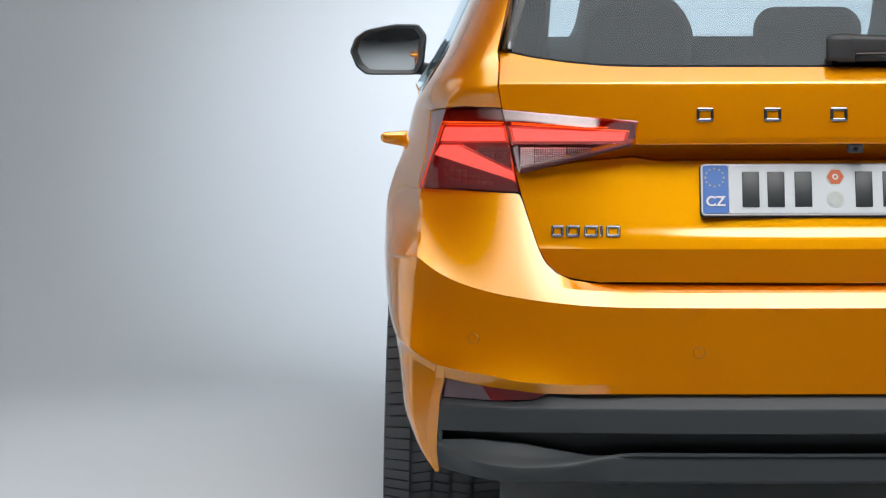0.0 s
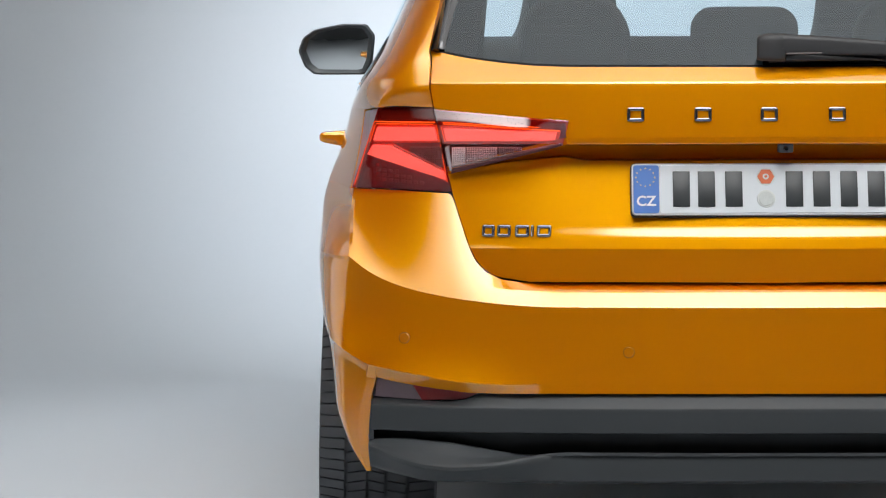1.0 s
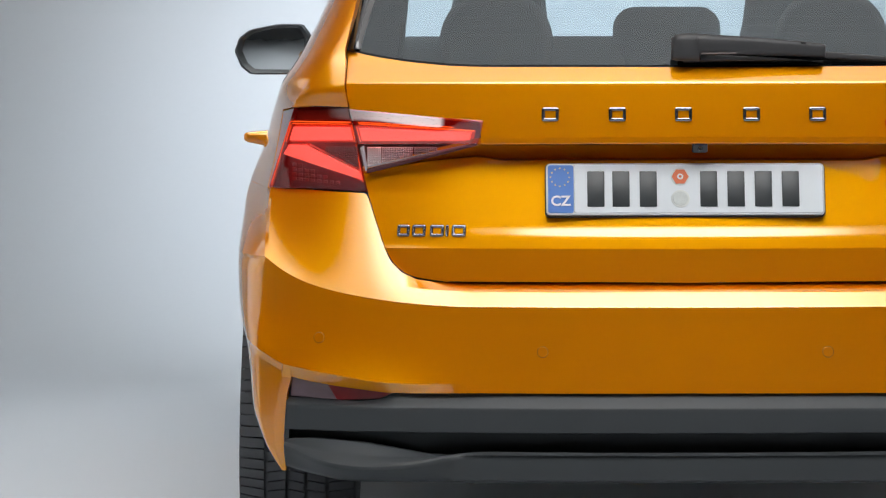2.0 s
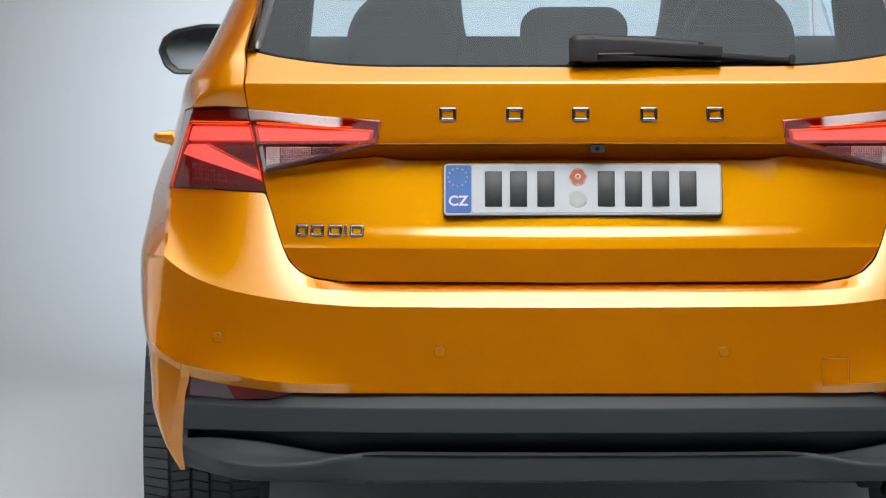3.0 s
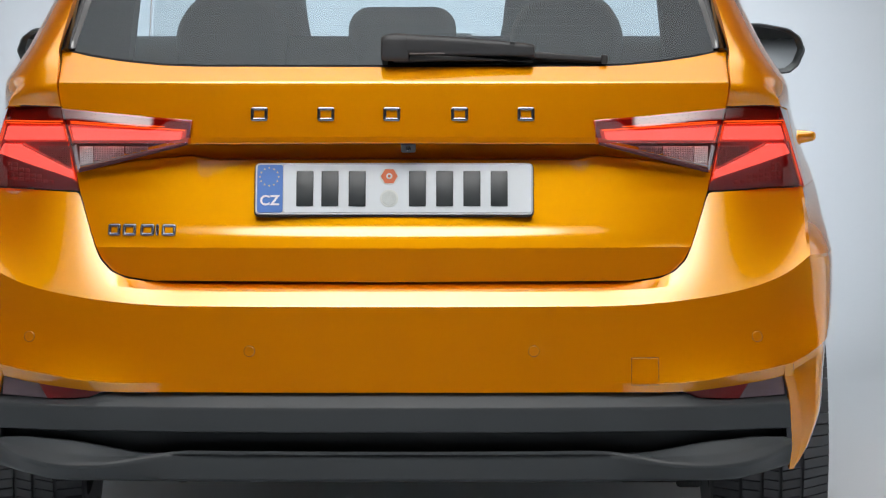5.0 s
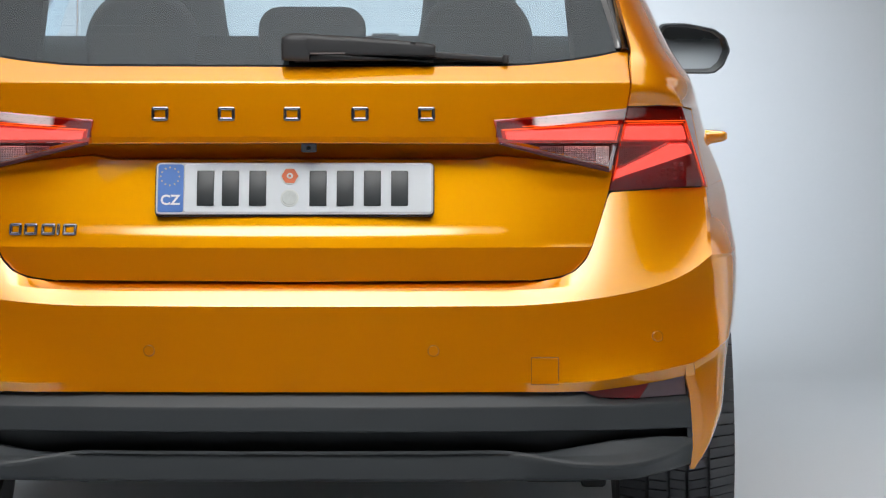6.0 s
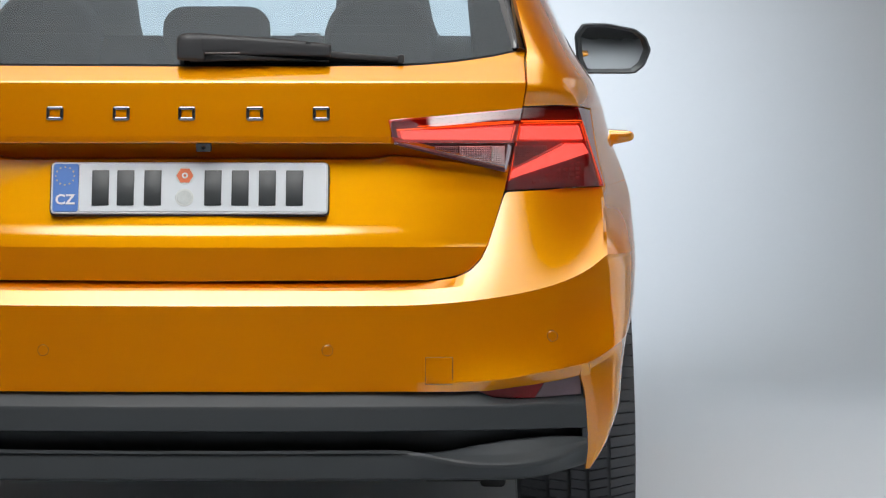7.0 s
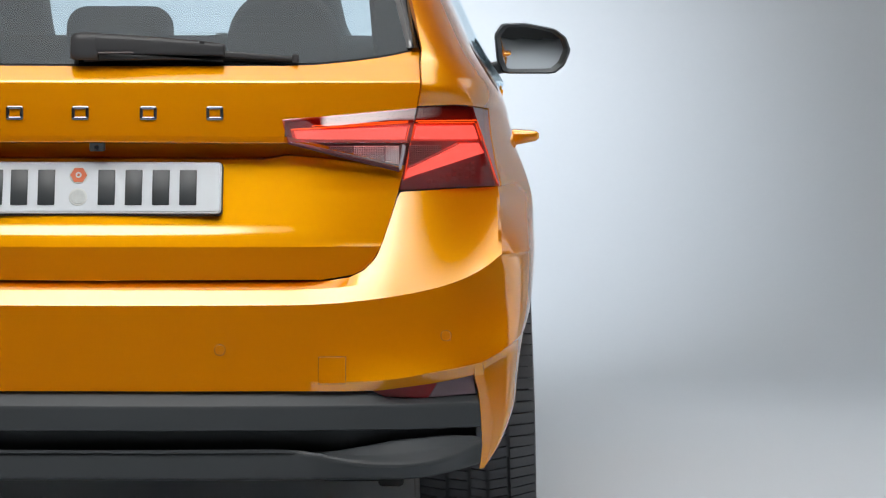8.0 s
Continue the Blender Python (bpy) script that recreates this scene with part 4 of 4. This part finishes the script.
# pale strip that draws the light reflected in the slit under the arm
part("slit_edge", boxed((0.064, -0.043, 1.0085), (0.066, 0.003, 0.0024), 0.0008, 1, Matrix.Rotation(radians(-0.5), 4, "Y")), LAMP_DULL, wiper)
part("clip", boxed((0.224, -0.02, 1.028), (0.010, 0.006, 0.005), 0.001), BLACK, wiper)
part("blade", tube([(0.001, 0.0, 0.998), (0.257, 0.012, 1.006), (0.385, 0.022, 0.998), (0.401, 0.024, 0.997)], [(0.016, 0.014), (0.016, 0.014), (0.014, 0.009), (0.012, 0.009)]), ARM_BLACK, wiper)
part("blade_end", boxed((0.398, 0.020, 0.998), (0.012, 0.018, 0.017), 0.003), ARM_BLACK, wiper)
part("rubber_strip", tube([(-0.010, 0.004, 0.992), (0.268, 0.018, 0.996), (0.396, 0.03, 0.996)], [(0.006, 0.012)] * 3), SEAL, wiper)

# ---- flanks, roof and front ----
taper = table([(0.7, 1.0), (1.2, 1.0), (2.4, 0.998), (3.0, 0.985), (3.4, 0.955), (3.7, 0.90), (3.88, 0.80), (3.96, 0.66)], 0.12)
ARCH = ((0.68, 0.345), (3.235, 0.345))
AXLE_Z = 0.315


def sill(y):
    z = 0.20
    for c, r in ARCH:
        d = r * r - (y - c) ** 2
        if d > 0:
            z = max(z, AXLE_Z + math.sqrt(d))
    return z


belt = table([(0.6, 0.955), (1.2, 0.95), (2.6, 0.925), (3.1, 0.90), (3.9, 0.72)], 0.1)
for s in (-1, 1):
    grid = []
    ys = steps(0.0, 1.0, 120)
    for v in steps(0, 1, 26):
        row = []
        for q in ys:
            y = 0.42 + q * 3.54
            for _ in range(4):
                z = sill(y) + (belt(y) - sill(y)) * v
                start = reach(z) - 0.004 if z > 0.56 else 0.46
                y = start + q * (3.96 - start)
            row.append((s * (width(max(z, 0.56) if z > 0.45 else 0.56 - (0.45 - z) * 0.3) - 0.012 - 0.002 * ease(0.66, 0.80, z) - 0.016 * ease(0.90, 0.95, z)) * taper(y), y, z))
        grid.append(row)
    part("flank", sheet(grid, 0.01), PAINT, car, "orange painted doors and wings")
    # arch lip behind the wheel
    grid = []
    for a in steps(math.radians(62), math.radians(168), 30):
        yy, zz = ARCH[0][0] - 0.345 * -math.cos(a), AXLE_Z + 0.345 * math.sin(a)
        w = width(zz) - 0.002
        grid.append([(s * (w - d), yy, zz) for d in (0.0, 0.004, 0.02, 0.05)])
    part("arch_lip", sheet(grid, 0), PAINT, car)
    # side glass band and its black trim
    grid, rim = [], []
    for v in steps(0, 1, 14):
        row = []
        for q in steps(0, 1, 40):
            y = 0.74 + 2.0 * q
            top = 1.36 - 0.68 * max(0, y - 2.1) ** 2
            zb = belt(y) + 0.002 if y > 0.9 else belt(y) + 0.002 - 0.02 * (0.9 - y) / 0.16
            z = zb + (max(top, zb + 0.01) - zb) * v
            y = y + (reach(z) - 0.76) * (1 - q)
            x = width(z) - 0.001 + 0.026 * ease(0.70, 1.5, y)
            row.append((s * x * taper(y), y, z))
        grid.append(row)
    part("side_glass", sheet(grid, 0.004), REAR_GLASS, car, "dark tinted side windows")
    handle = group_part("door_handle", car)
    bm = boxed((0, 0, 0), (0.062, 0.17, 0.036), 0.011, 3)
    for v in bm.verts:
        out = 0.5 + v.co.x * s / 0.062
        v.co.z = v.co.z * (1.0 - 0.45 * out) + 0.004 * out
    bm.transform(Matrix.Translation((s * 0.846, 0.97, 0.834)))
    part("grip", bm, PAINT, handle)
    part("mount", boxed((s * 0.822, 0.91, 0.832), (0.030, 0.03, 0.024), 0.006, 2), PAINT, handle)

# roof, bonnet, windscreen, nose
roof_line = table([(0.10, 1.405), (0.3, 1.425), (0.7, 1.45), (1.3, 1.46), (1.9, 1.445), (2.15, 1.41)], 0.05)
grid = [[(u * 0.575 * (1 - 0.08 * (y > 1.9)), y, roof_line(y) - 0.05 * abs(u) ** 3) for u in steps(-1, 1, 24)] for y in steps(0.12, 2.15, 30)]
part("roof", sheet(grid, 0.025), PAINT, car)
grid = [[(u * (0.605 + 0.085 * v), 2.14 + 0.82 * v - 0.06 * u * u, 1.40 - 0.42 * v - 0.04 * abs(u) ** 3) for u in steps(-1, 1, 20)] for v in steps(0, 1, 14)]
part("windscreen", sheet(grid, 0), CLEAR_GLASS, car)
for s in (-1, 1):
    part("front_pillar", tube([(s * 0.612, 2.10, 1.37), (s * 0.650, 2.45, 1.20), (s * 0.70, 2.92, 0.955)], [(0.07, 0.06), (0.07, 0.06), (0.09, 0.07)]), PAINT, car)
grid = [[(u * 0.83 * taper(y), y, 0.955 - 0.10 * max(0, y - 2.88) ** 1.6 - 0.05 * abs(u) ** 3) for u in steps(-1, 1, 24)] for y in steps(2.86, 3.86, 20)]
part("bonnet", sheet(grid, 0.02), PAINT, car)
grid = [[(u * 0.80 * (1 - 0.12 * v), 3.84 + 0.12 * math.sin(math.pi * v) + 0.10 * (1 - u * u), 0.85 - 0.62 * v) for u in steps(-1, 1, 24)] for v in steps(0, 1, 14)]
part("front_bumper", sheet(grid, 0.02), PAINT, car)
for s in (-1, 1):
    part("headlamp", boxed((s * 0.60, 3.93, 0.70), (0.28, 0.08, 0.11), 0.02), CLEAR_GLASS, car)
part("grille", boxed((0, 4.06, 0.62), (0.66, 0.05, 0.18), 0.02), GLOSS_BLACK, car)
part("underbody", boxed((0, 1.95, 0.30), (1.36, 3.7, 0.10), 0.03), UNDER, car, "black underbody")
part("rear_beam", boxed((0, 0.35, 0.235), (0.70, 0.30, 0.05), 0.02), UNDER, car)
part("axle_beam", boxed((0, 0.68, 0.275), (1.15, 0.10, 0.08), 0.03), UNDER, car)
for s in (-1, 1):
    part("tow_bracket", boxed((s * 0.43, 0.10, 0.222), (0.11, 0.06, 0.02), 0.006), STEEL, car)
part("silencer", revolve([(0.0, 0.045), (0.004, 0.055), (0.11, 0.055), (0.115, 0.045)], (0.44, 0.30, 0.222), "X", 28), UNDER, car, "dark end silencer under the bumper")
part("silencer_hanger", boxed((0.575, 0.30, 0.175), (0.05, 0.03, 0.035), 0.008), UNDER, car)
part("shock_absorber", tube([(0.617, 0.36, 0.30), (0.622, 0.36, 0.13)], [(0.03, 0.03), (0.03, 0.03)]), STEEL, car)
part("exhaust_tip", revolve([(0.0, 0.026), (0.0, 0.022), (0.16, 0.022), (0.16, 0.026)], (-0.40, 0.02, 0.222), "Y", 24), STEEL, car)
for s in (-1, 1):
    part("wheel_arch_liner", boxed((s * 0.585, 0.68, 0.55), (0.03, 0.66, 0.5), 0.01), UNDER, car)
    part("wheel_arch_liner", boxed((s * 0.70, 0.72, 0.69), (0.26, 0.52, 0.03), 0.01), UNDER, car)

# ---- door mirrors ----
for s in (-1, 1):
    mir = group_part("door_mirror", car, "dark grey door mirror with mirror glass")
    shape = [(0.988, 1.026), (0.976, 1.059), (0.948, 1.080), (0.876, 1.094), (0.815, 1.093), (0.795, 1.065), (0.802, 0.998), (0.816, 0.967), (0.947, 0.967), (0.972, 0.987)]
    shape = [q for a, b in zip(shape, shape[1:] + shape[:1]) for q in ((a[0] * 0.9 + b[0] * 0.1, a[1] * 0.9 + b[1] * 0.1), (a[0] * 0.1 + b[0] * 0.9, a[1] * 0.1 + b[1] * 0.9))]
    mx, mz = sum(q[0] for q in shape) / 20, sum(q[1] for q in shape) / 20

    def ring_of(k, y):
        return [(s * (mx + (x - mx) * k), y, mz + (z - mz) * k) for x, z in shape]

    def loft(rings, cap0, cap1):
        bm = bmesh.new()
        vs = [[bm.verts.new(p) for p in r] for r in rings]
        for a, b in zip(vs, vs[1:]):
            for k in range(len(a)):
                bm.faces.new((a[k], a[(k + 1) % len(a)], b[(k + 1) % len(a)], b[k]))
        if cap0:
            bm.faces.new(vs[0])
        if cap1:
            bm.faces.new(vs[-1])
        bmesh.ops.recalc_face_normals(bm, faces=bm.faces)
        return bm

    part("housing", loft([ring_of(0.80, 2.43), ring_of(0.83, 2.41), ring_of(0.94, 2.392), ring_of(0.985, 2.398), ring_of(1.0, 2.41), ring_of(0.99, 2.46), ring_of(0.85, 2.53), ring_of(0.5, 2.58)], True, True), PLASTIC, mir, angle=50)
    part("mirror_glass", loft([[(x, 2.412 + 0.055 * (mz - z) + 0.06 * (abs(x) - mx) + ((abs(x) - mx) ** 2 + (z - mz) ** 2) / 2.2, z) for x, y, z in ring_of(k, 0)] for k in (0.84, 0.7, 0.55, 0.4, 0.25, 0.1)], False, True), MIRROR, mir, "silvered mirror glass")
    part("stalk", tube([(s * 0.76, 2.47, 0.975), (s * 0.82, 2.46, 0.985), (s * 0.87, 2.45, 0.995)], [(0.06, 0.03), (0.06, 0.035), (0.05, 0.04)]), PLASTIC, mir)

# ---- wheels ----


def wheel(x, y, s):
    w = group_part("wheel", car, "black tyre on a grey alloy wheel")
    half, R = 0.118, 0.312
    prof = [(-half + 0.012, 0.21), (-half, 0.25), (-half + 0.002, 0.285), (-half + 0.012, 0.300), (-half + 0.03, R - 0.010), (half - 0.03, R - 0.010), (half - 0.012, 0.300), (half - 0.002, 0.285), (half, 0.25), (half - 0.012, 0.21)]
    tyre = part("tyre", revolve(prof, (x, y, R + 0.003), "X", 96), TYRE, w)
    # tread ribs cut by slanting sipes
    rows = [(-0.090, 0.050, 84, 0.10), (-0.040, 0.036, 84, 0.35), (0.0, 0.030, 84, 0.35), (0.040, 0.036, 84, -0.35), (0.090, 0.050, 84, -0.10)]
    bm = bmesh.new()
    for c, wd, n, lean in rows:
        for k in range(n):
            a0, a1 = 2 * math.pi * k / n, 2 * math.pi * (k + 0.86) / n
            vs = []
            for rr in (R - 0.012, R + 0.002):
                for e, aa in ((-0.5, a0), (0.5, a0), (0.5, a1), (-0.5, a1)):
                    xx = c + e * wd
                    sh = lean * e * s * 0.06
                    drop = 0.016 * max(0, (abs(xx) - 0.085) / 0.033) ** 2
                    vs.append(bm.verts.new((x + s * xx, y + (rr - drop) * math.cos(aa + sh), R + 0.003 + (rr - drop) * math.sin(aa + sh))))
            for f in ((4, 5, 6, 7), (0, 1, 5, 4), (1, 2, 6, 5), (2, 3, 7, 6), (3, 0, 4, 7)):
                bm.faces.new([vs[q] for q in f])
    bmesh.ops.recalc_face_normals(bm, faces=bm.faces)
    tagged(part("tread", bm, TYRE, tyre, smooth=False), kind="stuff")
    rim = part("rim", revolve([(s * -0.09, 0.215), (s * 0.10, 0.215), (s * 0.112, 0.208), (s * 0.10, 0.195), (s * -0.09, 0.19)], (x, y, R + 0.003), "X", 64), ALLOY, w)
    for k in range(5):
        a = 2 * math.pi * k / 5
        m = Matrix.Translation((x + s * 0.085, y, R + 0.003)) @ Matrix.Rotation(a, 4, "X")
        part("spoke", boxed((0, 0, 0.11), (0.03, 0.055, 0.19), 0.01, 2, None) if 0 else box(bmesh.new(), m @ Vector((0, 0, 0.11)), (0.03, 0.055, 0.19), 0.01, 2, Matrix.Rotation(a, 4, "X")), ALLOY, rim)
    part("hub", revolve([(s * 0.06, 0.0), (s * 0.105, 0.0), (s * 0.10, 0.04), (s * 0.05, 0.05)], (x, y, R + 0.003), "X", 32, False), ALLOY, rim)
    for piece in [tyre, rim] + list(tyre.children) + list(rim.children):
        piece.data.transform(Matrix.Translation((x, y, 0)) @ Matrix.Rotation(radians(-1.8 * s), 4, "Y") @ Matrix.Translation((-x, -y, 0)))


for s in (-1, 1):
    wheel(s * 0.752, 0.68, s)
    wheel(s * 0.752, 3.235, s)

# ---- cabin ----
def cushion(parent, name, c, size, r, lean=0, label=""):
    bm = boxed((0, 0, 0), size, r, 5)
    bm.transform(Matrix.Translation(c) @ Matrix.Rotation(radians(lean), 4, "X"))
    return part(name, bm, FABRIC, parent, label)


bench = group_part("rear_bench", car, "dark fabric rear bench with headrests")
cushion(bench, "backrest", (0, 0.79, 0.757), (1.22, 0.13, 0.585), 0.05, 10)
cushion(bench, "bench_seat", (0, 1.12, 0.50), (1.22, 0.52, 0.16), 0.06)
for x, w, top in ((0.006, 0.222, 1.108), (-0.345, 0.235, 1.146), (0.345, 0.235, 1.146)):
    if x > -0.1 and x < 0.1:
        cushion(bench, "headrest", (x, 0.72, top - 0.085), (w, 0.09, 0.17), 0.045, 6)
        continue
    bm, rings, r = bmesh.new(), [], 0.112
    for d, k in ((-0.05, 0.80), (-0.042, 0.92), (-0.025, 0.985), (0.0, 1.0), (0.025, 0.985), (0.042, 0.92), (0.05, 0.80)):
        ring = [(-w / 2, -0.20), (w / 2, -0.20)] + [(w / 2 - r + r * math.cos(a), -r + r * math.sin(a)) for a in steps(0, math.pi / 2, 8)] + [(-w / 2 + r + r * math.cos(a), -r + r * math.sin(a)) for a in steps(math.pi / 2, math.pi, 8)]
        rings.append([bm.verts.new((x + q * k, 0.72 + d, top - 0.1 + (z + 0.1) * k)) for q, z in ring])
    for a, b in zip(rings, rings[1:]):
        for k in range(len(a)):
            bm.faces.new((a[k], a[(k + 1) % len(a)], b[(k + 1) % len(a)], b[k]))
    bm.faces.new(rings[0])
    bm.faces.new(rings[-1])
    bmesh.ops.recalc_face_normals(bm, faces=bm.faces)
    part("headrest", bm, FABRIC, bench, angle=50)
for s in (-1, 1):
    seat = group_part("front_seat", car, "dark fabric front seat with tall integrated headrest")
    bm = bmesh.new()
    rings = []
    for z, xa, xb, th in ((0.55, 0.10, 0.56, 0.14), (0.80, 0.10, 0.56, 0.15), (0.98, 0.19, 0.52, 0.14), (1.035, 0.212, 0.48, 0.13), (1.062, 0.217, 0.458, 0.12), (1.075, 0.220, 0.452, 0.11), (1.09, 0.222, 0.447, 0.10), (1.16, 0.230, 0.433, 0.09), (1.25, 0.237, 0.42, 0.09), (1.29, 0.255, 0.385, 0.07), (1.30, 0.28, 0.36, 0.04)):
        ring, mx, hw, yc = [], (xa + xb) / 2, (xb - xa) / 2, 1.68 - (z - 0.55) * 0.24
        for k in range(28):
            a = 2 * math.pi * k / 28
            ca, sa = math.cos(a), math.sin(a)
            ring.append(bm.verts.new((s * (mx + hw * math.copysign(abs(ca) ** 0.55, ca)), yc + th / 2 * math.copysign(abs(sa) ** 0.7, sa), z)))
        rings.append(ring)
    for a, b in zip(rings, rings[1:]):
        for k in range(28):
            bm.faces.new((a[k], a[(k + 1) % 28], b[(k + 1) % 28], b[k]))
    bm.faces.new(rings[-1])
    bm.faces.new(rings[0])
    bmesh.ops.recalc_face_normals(bm, faces=bm.faces)
    part("backrest", bm, FABRIC, seat, angle=60)
    cushion(seat, "seat_cushion", (s * 0.335, 2.08, 0.48), (0.48, 0.50, 0.16), 0.07)
dash = group_part("dashboard", car, "dark dashboard")
part("dash_top", boxed((0, 2.74, 0.93), (1.30, 0.34, 0.26), 0.05, 3), TRIM, dash)
part("instrument_cowl", boxed((0.12, 2.60, 1.06), (0.07, 0.04, 0.02), 0.008), TRIM, dash)
part("floor_pan", boxed((0, 1.75, 0.36), (1.30, 2.2, 0.04)), TRIM, car)
part("luggage_shelf", boxed((0, 0.42, 0.935), (1.16, 0.50, 0.025), 0.01), TRIM, car)
part("roof_lining", boxed((0, 1.2, 1.375), (1.02, 1.75, 0.015)), TRIM, car)
for s in (-1, 1):
    grid = [[(s * x, 0.52 + 0.3 * (z - 0.95) + 0.06 * q, z) for q, x in ((0, 0.545 - 0.09 * (z - 1.0)), (0.3, 0.58 - 0.09 * (z - 1.0)), (1, width(z) - 0.02))] for z in steps(0.94, 1.37, 8)]
    part("inner_pillar", sheet(grid, 0.02), TRIM, car)
    part("door_trim", boxed((s * 0.70, 1.7, 0.72), (0.05, 2.0, 0.46), 0.02), TRIM, car)
